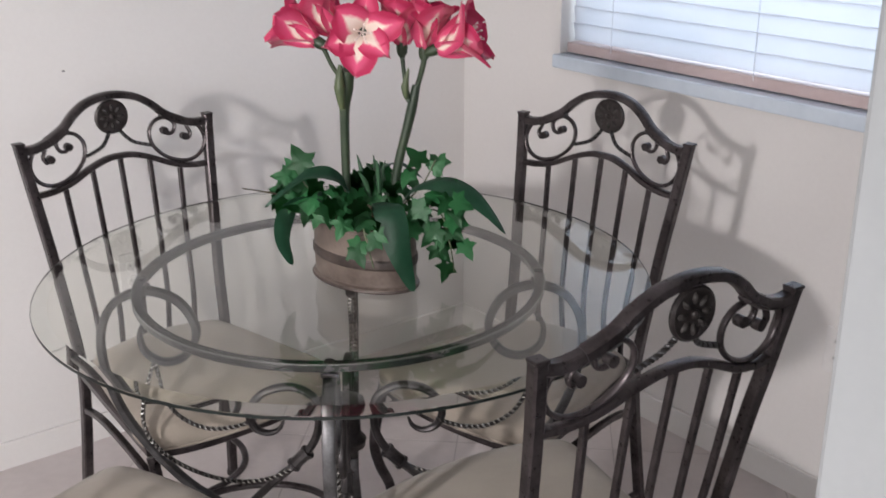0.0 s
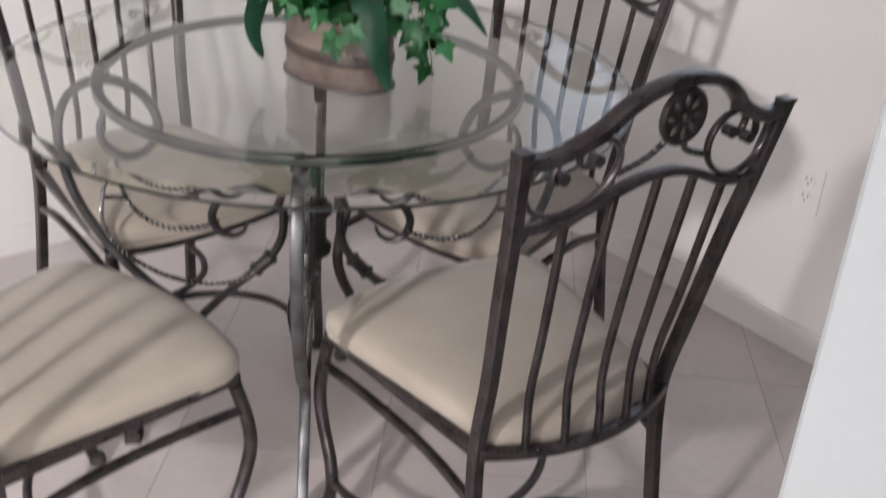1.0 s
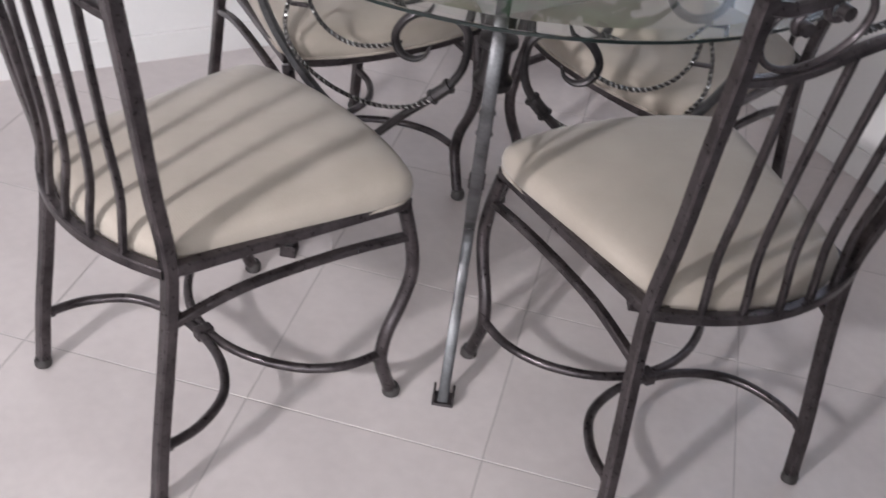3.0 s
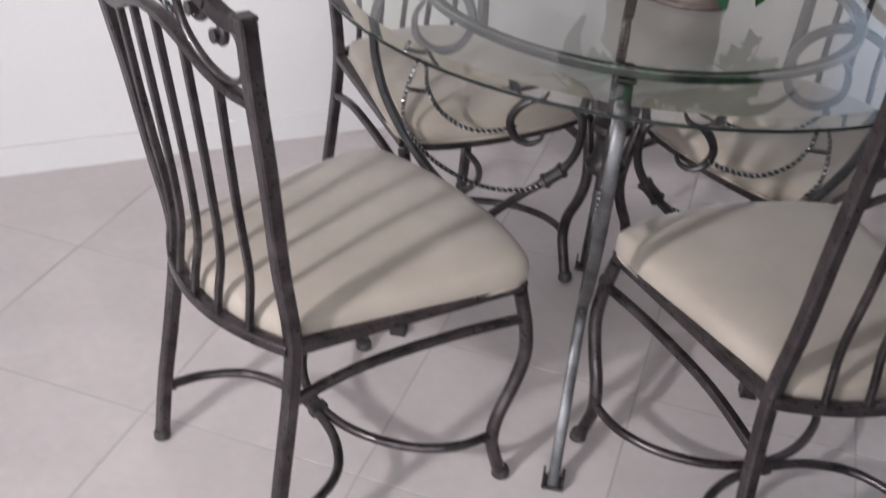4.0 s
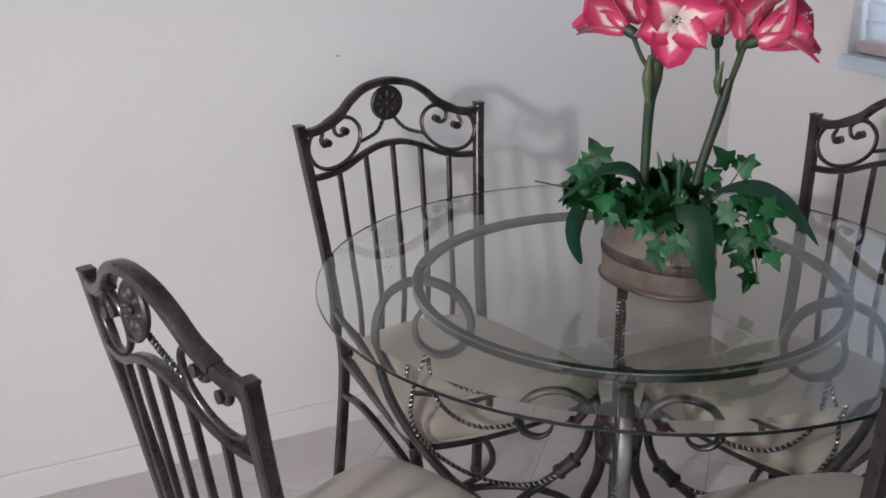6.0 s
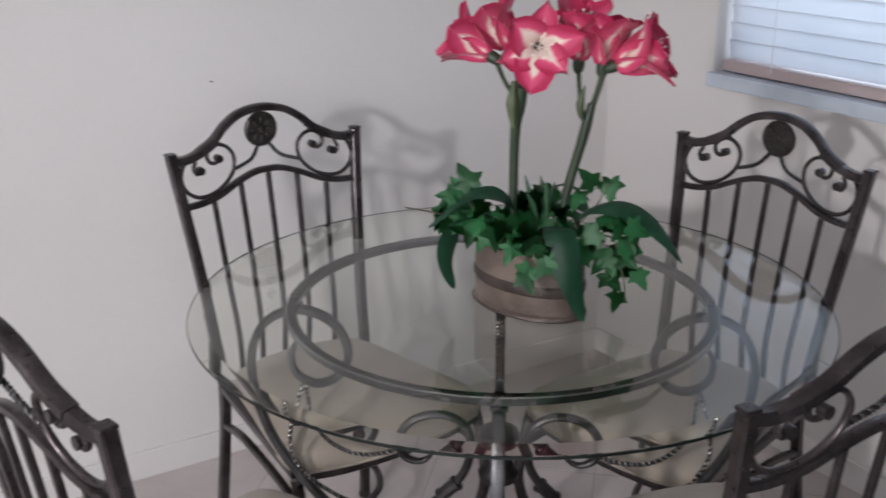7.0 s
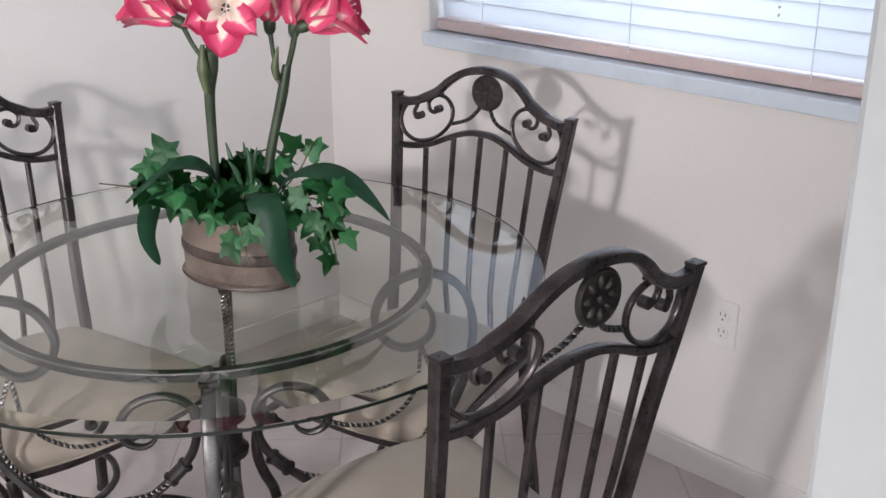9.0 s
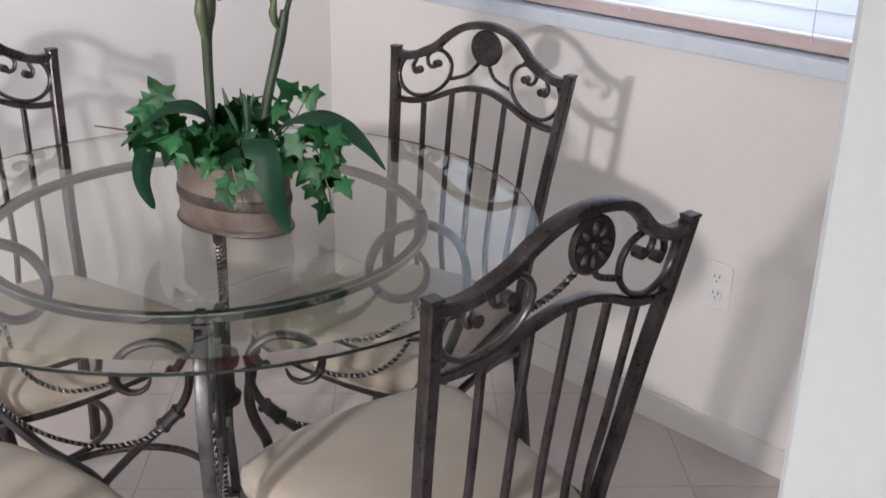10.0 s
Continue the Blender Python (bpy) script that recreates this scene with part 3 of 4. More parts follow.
def dining_chair():
    ob = tagged(new("dining_chair"), "dark pewter metal dining chair with a beige fabric seat", "chair", "chairs round the table")
    for s in (1, -1):
        post = [(0.186, -0.197, 0.012), (0.183, -0.187, 0.12), (0.178, -0.172, 0.235), (0.174, -0.158, 0.36), (0.174, -0.158, 0.44), (0.180, -0.178, 0.55), (0.192, -0.201, 0.69), (0.203, -0.222, 0.80), (0.214, -0.240, 0.906)]
        p = part("back_post", sweep(bmesh.new(), smooth_line(mirror(post, s), 5), 0.0103, 0.0103, (1, 0, 0)), M_METAL, ob, "tall square back post", True)
        part("post_cap", box(bmesh.new(), -0.0108, -0.0108, 0, 0.0108, 0.0108, 0.005, 0.0015, Matrix.Translation((0.2142 * s, -0.2402, 0.9045))), M_METAL, p)
        bm = lathe(bmesh.new(), [(0.011, 0.0), (0.0142, 0.003), (0.0144, 0.011), (0.012, 0.018)], 16)
        bmesh.ops.translate(bm, verts=bm.verts, vec=(0.186 * s, -0.198, 0))
        part("foot", bm, M_RUBBER, p, "rounded foot cap", True)
        leg = [(0.207, 0.234, 0.010), (0.207, 0.219, 0.05), (0.207, 0.204, 0.10), (0.207, 0.211, 0.15), (0.207, 0.237, 0.205), (0.207, 0.252, 0.26), (0.207, 0.244, 0.32), (0.207, 0.222, 0.392)]
        p = part("front_leg", sweep(bmesh.new(), smooth_line(mirror(leg, s), 5), 0.0115, 0.0115, (1, 0, 0), True), M_METAL, ob, "curved cabriole front leg", True)
        bm = lathe(bmesh.new(), [(0.012, 0.0), (0.0155, 0.004), (0.0155, 0.013), (0.0115, 0.022)], 16)
        bmesh.ops.translate(bm, verts=bm.verts, vec=(0.207 * s, 0.236, 0))
        part("foot", bm, M_RUBBER, p, "rounded foot cap", True)
        st = [(0.175, -0.160, 0.325), (0.186, -0.05, 0.350), (0.198, 0.10, 0.350), (0.207, 0.238, 0.335)]
        part("side_stretcher", sweep(bmesh.new(), smooth_line(mirror(st, s), 5), 0.0072, 0.0066, (1, 0, 0)), M_METAL, ob)
        rail = [(0.173, -0.150, 0.415), (0.192, 0.04, 0.411), (0.207, 0.222, 0.403)]
        part("seat_rail", sweep(bmesh.new(), smooth_line(mirror(rail, s), 3), 0.010, 0.0088, (1, 0, 0)), M_METAL, ob)
        # open scroll with two inward curls in the corner of the back
        sc = [(0.148, 0.862), (0.157, 0.856), (0.164, 0.868), (0.158, 0.884), (0.172, 0.889), (0.190, 0.876), (0.198, 0.850), (0.186, 0.824), (0.160, 0.810), (0.128, 0.811), (0.094, 0.826), (0.070, 0.852), (0.066, 0.882), (0.082, 0.903), (0.108, 0.908), (0.128, 0.893), (0.124, 0.876), (0.110, 0.872), (0.102, 0.880)]
        sc = [(x + 0.010 * (1 - (x / 0.205) ** 2), z) for x, z in sc]
        curve = smooth_line([(x * s, bent(x, z), z + 0.003) for x, z in sc], 5)
        bm = sweep(bmesh.new(), curve, 0.0055, 0.0042, (0, 1, 0), True)
        for x, z in (sc[0], sc[-1]):
            sweep(bm, [Vector((x * s, bent(x, z) - 0.007, z + 0.003)), Vector((x * s, bent(x, z) + 0.007, z + 0.003))], 0.0085, 0.0085, (0, 0, 1), True)
        part("scroll", bm, M_METAL, ob, "curled scroll ornament", True)
        strut = [(0.012 * s, bent(0.012, 0.893) - 0.006, 0.897), (0.034 * s, bent(0.034, 0.87), 0.871), (0.075 * s, bent(0.075, 0.855), 0.856)]
        part("twisted_strut", rope(bmesh.new(), smooth_line(strut, 5), 0.0024, 0.012), M_METAL_LIGHT, ob).data.materials.append(M_ROPE_SHADED)
    arch = [(0.152, 0.902), (0.115, 0.921), (0.086, 0.946), (0.050, 0.966), (0.0, 0.974)]
    full = [(x, bent(x, z), z) for x, z in arch]
    bm = sweep(bmesh.new(), smooth_line(full + [(-x, y, z) for x, y, z in full[-2::-1]], 5), 0.0115, 0.0078, (0, 1, 0))
    for s in (1, -1):
        sweep(bm, smooth_line([(0.208 * s, bent(0.208, 0.893), 0.893), (0.180 * s, bent(0.18, 0.893), 0.892), (0.142 * s, bent(0.142, 0.90), 0.903), (0.108 * s, bent(0.108, 0.92), 0.921)], 5), 0.0100, 0.0088, (0, 1, 0))
        knob(bm, (0.106 * s, bent(0.106, 0.925), 0.927), 0.0105, 0.8)
    part("top_rail", bm, M_METAL, ob, "arched metal top rail", True)
    low = [(0.203, 0.799), (0.165, 0.799), (0.120, 0.808), (0.070, 0.830), (0.030, 0.843), (0.0, 0.845)]
    full = [(x, bent(x, z), z) for x, z in low]
    part("lower_rail", sweep(bmesh.new(), smooth_line(full + [(-x, y, z) for x, y, z in full[-2::-1]], 4), 0.0085, 0.006, (0, 1, 0)), M_METAL, ob, "", True)
    # rosette: rim, dished field, eight petals and a boss
    y0 = bent(0, 0.927) - 0.008
    bm = lathe(bmesh.new(), [(0.012, -0.004), (0.034, -0.005), (0.0375, -0.002), (0.0375, 0.002), (0.034, 0.005), (0.0305, 0.0035), (0.012, 0.003)], 28)
    for side in (1, -1):
        knob(bm, (0, 0, 0.005 * side), 0.0065, 0.7)
    bmesh.ops.transform(bm, matrix=pose(0, y0, 0.927, 90), verts=bm.verts)
    ros = part("rosette", bm, M_ROSETTE, ob, "dark flower rosette", True)
    bm = bmesh.new()
    r = bmesh.ops.create_uvsphere(bm, u_segments=8, v_segments=6, radius=1)
    bmesh.ops.transform(bm, matrix=Matrix.Translation((0.0205, 0, 0)) @ Matrix.Diagonal((0.0095, 0.0052, 0.0085, 1)), verts=r["verts"])
    lobe = part("rosette_petal", bm, M_ROSETTE_LIGHT, ros, "", True)
    for k in range(8):
        leaf = lobe if k == 0 else new("rosette_petal", lobe.data)
        leaf.parent = ros
        leaf.matrix_basis = pose(0, y0, 0.927, 90) @ Matrix.Rotation(k * math.pi / 4, 4, "Z")
    # bowed rail behind the seat and the five slats that rise from it
    def bow(x):
        return -0.160 - 0.050 * (1 - (x / 0.175) ** 2)

    line = [Vector((x, bow(x), 0.415)) for x in np.linspace(-0.172, 0.172, 17)]
    part("back_rail", sweep(bmesh.new(), line, 0.0085, 0.0085, (0, 0, 1)), M_METAL, ob, "", True)
    for k in range(-2, 3):
        x = 0.066 * k
        zt_ = 0.843 - 0.0055 * abs(k) - 0.0085 * k * k
        pts = [(x * 0.86, bow(x * 0.86), 0.415), (x * 0.865, bow(x * 0.86) + 0.002, 0.455), (x * 0.885, (bow(x * 0.86) + bent(x, 0.54)) / 2, 0.52), (x * 0.93, bent(x, 0.63) - 0.004, 0.63), (x, bent(x, zt_), zt_)]
        part("slat", sweep(bmesh.new(), smooth_line(pts, 5), 0.0050, 0.0050, (1, 0, 0)), M_METAL, ob, "", True)
    # seat: front rail and domed cushion
    front = [(-0.207, 0.222, 0.400), (-0.12, 0.246, 0.399), (0.0, 0.254, 0.399), (0.12, 0.246, 0.399), (0.207, 0.222, 0.400)]
    part("seat_rail", sweep(bmesh.new(), smooth_line(front, 4), 0.010, 0.011, (0, 0, 1)), M_METAL, ob, "", True)
    rim = smooth_line([(0.160, -0.135, 0), (0.190, 0.02, 0), (0.213, 0.17, 0), (0.212, 0.222, 0), (0.185, 0.247, 0), (0.10, 0.268, 0), (0.0, 0.275, 0), (-0.10, 0.268, 0), (-0.185, 0.247, 0), (-0.212, 0.222, 0), (-0.213, 0.17, 0), (-0.190, 0.02, 0), (-0.160, -0.135, 0), (-0.125, -0.168, 0), (-0.065, -0.188, 0), (0.0, -0.195, 0), (0.065, -0.188, 0), (0.125, -0.168, 0)], 4, True)
    bm, c = bmesh.new(), Vector((0, 0.045, 0))
    layers = [(0.95, 0.409), (0.985, 0.411), (1.0, 0.417), (1.004, 0.427), (0.995, 0.438), (0.97, 0.447), (0.92, 0.4535), (0.80, 0.4605), (0.60, 0.4655), (0.35, 0.468), (0.12, 0.469)]
    rings = [[bm.verts.new((*(c + (p - c) * k).xy, z)) for p in rim] for k, z in layers]
    for a, b in zip(rings, rings[1:]):
        for i in range(len(rim)):
            bm.faces.new((a[i], a[(i + 1) % len(rim)], b[(i + 1) % len(rim)], b[i]))
    bm.faces.new(rings[0][::-1])
    bm.faces.new(rings[-1])
    cu = part("cushion", bm, M_CUSHION, ob, "beige ribbed fabric seat cushion", True)
    part("piping", sweep(bmesh.new(), [Vector((*(c + (p - c) * 0.99).xy, 0.411)) for p in rim], 0.003, 0.003, (0, 0, 1), True, True), M_CUSHION, cu, "", True)
    # bowed floor stretchers that meet under the seat
    z = 0.11
    f = [(-0.207, 0.202, z), (-0.197, 0.135, z), (-0.155, 0.07, z), (-0.08, 0.02, z), (0, 0.004, z), (0.08, 0.02, z), (0.155, 0.07, z), (0.197, 0.135, z), (0.207, 0.202, z)]
    part("bowed_stretcher", bolted(smooth_line(f, 4)), M_METAL, ob, "", True)
    b = [(-0.183, -0.184, z), (-0.176, -0.12, z), (-0.14, -0.055, z), (-0.075, -0.018, z), (0, -0.008, z), (0.075, -0.018, z), (0.14, -0.055, z), (0.176, -0.12, z), (0.183, -0.184, z)]
    part("bowed_stretcher", bolted(smooth_line(b, 4)), M_METAL, ob, "", True)
    part("stretcher_clamp", box(bmesh.new(), -0.010, -0.017, z - 0.0105, 0.010, 0.013, z + 0.0105, 0.003), M_METAL, ob)
    return ob


CHAIRS = [(-0.108, 0.475, -176.4), (0.459, 0.044, 99.4), (0.062, -0.456, -5.6), (-0.573, -0.087, -76.8)]
first = dining_chair()
first.matrix_basis = pose(*CHAIRS[0][:2], 0, 0, 0, CHAIRS[0][2])
for x, y, yaw in CHAIRS[1:]:
    copy_thing(first, pose(x, y, 0, 0, 0, yaw))

# ---- flower arrangement ----
# local axes: U across the planter, N to its far side
U, N, UP = Vector((0.806, -0.592, 0)), Vector((0.592, 0.806, 0)), Vector((0, 0, 1))
ORIGIN = N * -0.06 + Vector((-0.008, -0.009, 0))


def place(u, n, z):
    return ORIGIN + U * u + N * n + UP * z


ARR = tagged(new("flower_arrangement"), "silk amaryllis and ivy in an oval rusted tin planter", "flower arrangement")
PLANTER_M = Matrix.Translation((-0.008, -0.060, GLASS_Z)) @ Matrix.Rotation(radians(-75.4), 4, "Z")


def oval(bm, rows, n=40, cap=True):
    rings = [[bm.verts.new((a * math.cos(2 * math.pi * k / n), b * math.sin(2 * math.pi * k / n), z)) for k in range(n)] for a, b, z in rows]
    for p, q in zip(rings, rings[1:]):
        for k in range(n):
            bm.faces.new((p[k], p[(k + 1) % n], q[(k + 1) % n], q[k]))
    if cap:
        bm.faces.new(rings[0][::-1])
        bm.faces.new(rings[-1])
    bmesh.ops.transform(bm, matrix=PLANTER_M, verts=bm.verts)
    return bm


pl = part("planter", oval(bmesh.new(), [(0.100, 0.062, 0.0), (0.104, 0.066, 0.002), (0.104, 0.066, 0.007), (0.100, 0.062, 0.010), (0.101, 0.063, 0.045), (0.102, 0.064, 0.049), (0.101, 0.063, 0.053), (0.100, 0.063, 0.10), (0.103, 0.066, 0.102), (0.103, 0.066, 0.107), (0.098, 0.061, 0.107), (0.096, 0.060, 0.088)]), M_TIN, ARR, "oval brown rusted tin planter", True)
part("base_rim", oval(bmesh.new(), [(0.1048, 0.0668, 0.0005), (0.1062, 0.0682, 0.003), (0.1048, 0.0668, 0.0058)], cap=False), M_TIN_DARK, pl, "dark rolled rim")
part("band", oval(bmesh.new(), [(0.1015, 0.0635, 0.040), (0.1032, 0.0652, 0.0435), (0.1036, 0.0656, 0.049), (0.1032, 0.0652, 0.0545), (0.1012, 0.0632, 0.058)], cap=False), M_TIN_DARK, pl, "dark pressed band")
bm = oval(bmesh.new(), [(0.094, 0.059, 0.085), (0.094, 0.059, 0.098), (0.07, 0.045, 0.112), (0.03, 0.02, 0.118)])
rng = random.Random(4)
for k in range(90):
    a, r = rng.uniform(0, 6.283), rng.random() ** 0.5
    p = PLANTER_M @ Vector((0.09 * r * math.cos(a), 0.056 * r * math.sin(a), 0.112 + rng.uniform(-0.006, 0.012)))
    knob(bm, p, rng.uniform(0.006, 0.013), 0.7)
part("moss", bm, M_MOSS, ARR, "dark dried moss filling")


def tube(pts, radii, n=6):
    line = smooth_line(pts, n)
    tap = list(np.interp(np.linspace(0, 1, len(line)), np.linspace(0, 1, len(radii)), radii))
    return sweep(bmesh.new(), line, 1.0, 1.0, (0.3, 0.2, 0.05), True, False, tap)


def stem(name, pts, radii, mat, parent=None):
    return part(name, tube([place(*p) for p in pts], radii), mat, parent or ARR, "", True)


s1 = stem("flower_stem", [(0.004, 0.02, 0.87), (0.003, 0.02, 0.97), (0.004, 0.015, 1.06), (0.008, 0.01, 1.10), (0.012, 0.005, 1.135)], [0.0068, 0.0070, 0.0075, 0.0085, 0.0115, 0.0105], M_STEM)
s2 = stem("flower_stem", [(0.072, 0.03, 0.87), (0.087, 0.03, 0.965), (0.108, 0.03, 1.05), (0.120, 0.03, 1.105)], [0.008, 0.0078, 0.0075, 0.0085, 0.0065], M_STEM)
stem("bract", [(0.002, -0.005, 1.075), (-0.001, -0.007, 1.11), (0.001, -0.004, 1.145)], [0.004, 0.009, 0.003], M_STEM_PALE, s1)
stem("bract", [(0.104, 0.02, 1.085), (0.102, 0.02, 1.105), (0.108, 0.02, 1.135)], [0.003, 0.0065, 0.001], M_STEM_PALE, s2)


def petal(bm, base, d, ang, length, width, flare, curl):
    side = d.cross(Vector((0.11, 0.2, 0.97))).normalized()
    e = (side * math.cos(ang) + d.cross(side) * math.sin(ang)).normalized()
    w_ax = d.cross(e).normalized()
    uvl = bm.loops.layers.uv.verify()
    rows, ns, nw = [], 9, 6
    for i in range(ns + 1):
        s = i / ns
        cen = base + d * (length * (s - 0.45 * curl * max(0, s - 0.35) ** 1.5 * 2)) + e * (0.006 + flare * s ** 1.7)
        w = width * (0.22 + 0.78 * math.sin(math.pi * min(1, 0.06 + 0.80 * s)) ** 0.9) * (1 if s < 0.8 else max(0.04, math.sqrt(max(0, 1 - ((s - 0.8) / 0.2) ** 2))))
        row = []
        for j in range(nw + 1):
            v = 2 * j / nw - 1
            wob = (0.0035 * math.sin(7 * s + 3 * v + ang * 3) + 0.0030 * math.sin(15 * s + ang * 5) * v * v * v) * s
            row.append((bm.verts.new(cen + w_ax * (w * v) + e * (-0.010 * v * v * (1 - 0.7 * s) + wob) + d * (0.006 * v * v * s)), (j / nw, s)))
        rows.append(row)
    for a, b in zip(rows, rows[1:]):
        for j in range(nw):
            q = (a[j], a[j + 1], b[j + 1], b[j])
            f = bm.faces.new([v for v, _ in q])
            for loop, (_, uv) in zip(f.loops, q):
                loop[uvl].uv = uv


PETAL_RNG = random.Random(21)


def flower(base, d, length, width, flare, curl, turn=0.0, stamens=True):
    d = Vector(d).normalized()
    ob = part("flower", tube([base - d * 0.022, base - d * 0.010, base + d * 0.004], [0.004, 0.0085, 0.0095, 0.008], 3), M_STEM, ARR, "crimson and cream silk amaryllis flower", True)
    for k in range(6):
        bm = bmesh.new()
        j = [PETAL_RNG.uniform(0.88, 1.14) for _ in range(4)]
        petal(bm, base, d, turn + k * math.pi / 3 + (j[3] - 1) * 0.7, length * j[0], width * j[1] * (1.05 if k % 2 else 0.9), flare * j[2], curl)
        part("petal", bm, M_PETAL, ob, "", True)
    if stamens:
        side = d.orthogonal().normalized()
        up = d.cross(side)
        for k in range(5):
            a = k * 1.2566
            o = side * math.cos(a) + up * math.sin(a)
            pts = [base + d * 0.01, base + d * length * 0.5 + o * 0.005, base + d * length * 0.82 + o * 0.014]
            bm = tube(pts, [0.0013, 0.0012, 0.0009], 4)
            knob(bm, pts[-1], 0.0018)
            part("stamen", bm, M_STAMEN, ob)
    return ob


def towards(u, n, z):
    return U * u + N * n + UP * z


flower(place(0.036, 0.02, 1.193), towards(0.05, -0.95, 0.08), 0.062, 0.0285, 0.057, 0.8, 0.30)
flower(place(-0.036, 0.01, 1.180), towards(-0.80, 0.22, 0.40), 0.074, 0.029, 0.042, 0.3, 0.2)
flower(place(-0.008, 0.04, 1.190), towards(-0.55, 0.10, 0.75), 0.080, 0.032, 0.050, 0.4, 0.9)
flower(place(0.098, 0.03, 1.172), towards(0.03, -0.1, 1.0), 0.088, 0.029, 0.036, 0.2, 0.1)
flower(place(0.134, 0.03, 1.166), towards(0.08, -0.05, 1.0), 0.080, 0.030, 0.044, 0.3, 0.7)
flower(place(0.154, 0.015, 1.167), towards(0.88, -0.18, 0.38), 0.090, 0.030, 0.050, 0.5, 0.35)
for pts in (((0.008, 0.01, 1.11), (-0.012, 0.01, 1.14), (-0.026, 0.01, 1.172)), ((0.012, 0.008, 1.12), (0.022, 0.015, 1.14), (0.029, 0.016, 1.165)), ((0.108, 0.025, 1.08), (0.101, 0.03, 1.12), (0.098, 0.03, 1.158)), ((0.122, 0.03, 1.105), (0.128, 0.03, 1.13), (0.134, 0.03, 1.154)), ((0.122, 0.028, 1.105), (0.130, 0.022, 1.13), (0.136, 0.019, 1.158)), ((0.010, 0.02, 1.12), (0.004, 0.035, 1.15), (0.001, 0.048, 1.17))):
    stem("flower_stalk", pts, [0.0045, 0.0034, 0.0034, 0.004], M_STEM)


def strap_leaf(pts, width, side0, side1, fold=0.25, taper=0.35, power=0.85):
    """A long leaf along a line, folded along its rib, twisting from one side direction to the other; widths taper to root and tip."""
    line = smooth_line([place(*p) for p in pts], 7)
    bm, n, rows = bmesh.new(), len(line), []
    for i, p in enumerate(line):
        s = i / (n - 1)
        t = (line[min(i + 1, n - 1)] - line[max(i - 1, 0)]).normalized()
        side = side0.lerp(side1, s)
        side = (side - t * side.dot(t)).normalized()
        nrm = side.cross(t).normalized()
        w = width * (0.45 + 0.55 * min(1, s / 0.35)) * (1 if s < taper else max(0.03, (1 - (s - taper) / (1 - taper)) ** power))
        wob = 0.002 * math.sin(9 * s + width * 300)
        rows.append([bm.verts.new(p + side * (w * v) + nrm * (fold * w * abs(v) + wob * v)) for v in (-1, -0.5, 0, 0.5, 1)])
    for a, b in zip(rows, rows[1:]):
        for j in range(4):
            bm.faces.new((a[j], a[j + 1], b[j + 1], b[j]))
    bmesh.ops.solidify(bm, geom=bm.faces[:], thickness=0.0008)
    return part("strap_leaf", bm, M_STRAP, ARR, "long dark green strap leaf", True)


strap_leaf([(0.085, 0.01, 0.90), (0.115, -0.005, 0.945), (0.16, -0.02, 0.958), (0.205, -0.03, 0.940), (0.238, -0.035, 0.908), (0.264, -0.035, 0.872)], 0.020, N, (N * 0.45 + UP * 0.75 + U * 0.5).normalized(), taper=0.5, power=0.75)
strap_leaf([(0.055, 0.0, 0.905), (0.066, -0.045, 0.932), (0.076, -0.078, 0.926), (0.088, -0.094, 0.878), (0.100, -0.100, 0.838), (0.113, -0.102, 0.800)], 0.0245, U, (U + N * 0.35).normalized(), fold=0.14, taper=0.5, power=0.6)
strap_leaf([(-0.02, 0.0, 0.905), (-0.045, -0.01, 0.932), (-0.075, -0.02, 0.925), (-0.094, -0.025, 0.895), (-0.099, -0.03, 0.86), (-0.086, -0.03, 0.820)], 0.021, N, (U * 0.9 + N * 0.3).normalized(), fold=0.2, taper=0.55, power=0.6)
strap_leaf([(0.02, 0.02, 0.905), (-0.01, 0.0, 0.958), (-0.05, -0.015, 0.970), (-0.085, -0.025, 0.952), (-0.125, -0.035, 0.922)], 0.0165, N, (N * 0.6 + UP * 0.7).normalized())
strap_leaf([(0.05, 0.03, 0.905), (0.055, 0.05, 0.955), (0.09, 0.075, 0.965), (0.13, 0.095, 0.93)], 0.012, N, N)

# ivy: five-lobed leaves on thin runners
LOBES = ((0.0, -0.24), (0.16, -0.40), (0.46, -0.44), (0.45, -0.14), (0.62, -0.04), (0.82, 0.16), (0.47, 0.27), (0.33, 0.40), (0.27, 0.66), (0.13, 0.90), (0.0, 1.12))
bm = bmesh.new()
outline = [(x, y) for x, y in LOBES] + [(-x, y) for x, y in LOBES[-2:0:-1]]
vs = [bm.verts.new((x, y, -0.10 * (x * x) - 0.16 * max(0, y) ** 2 + 0.05 * math.sin(5 * x + 3 * y))) for x, y in outline]
hubv = bm.verts.new((0, 0.05, 0.05))
for a, b in zip(vs, vs[1:] + vs[:1]):
    bm.faces.new((hubv, a, b))
bmesh.ops.solidify(bm, geom=bm.faces[:], thickness=0.03)
proto = part("ivy_leaf", bm, M_IVY, ARR, "", True)
IVY_MESH = proto.data
bpy.data.objects.remove(proto)


def ivy_leaf(u, n, z, size, facing, spin):
    f = Vector(facing).normalized()
    rot = f.to_track_quat("Z", "Y").to_matrix().to_4x4() @ Matrix.Rotation(spin, 4, "Z")
    ob = new("ivy_leaf", IVY_MESH)
    ob.parent = ARR
    ob.matrix_basis = Matrix.Translation(place(u, n, z)) @ rot @ Matrix.Diagonal((size, size, size, 1))


def runner(pts):
    stem("ivy_runner", pts, [0.0014, 0.0013, 0.001], M_STEM_PALE)


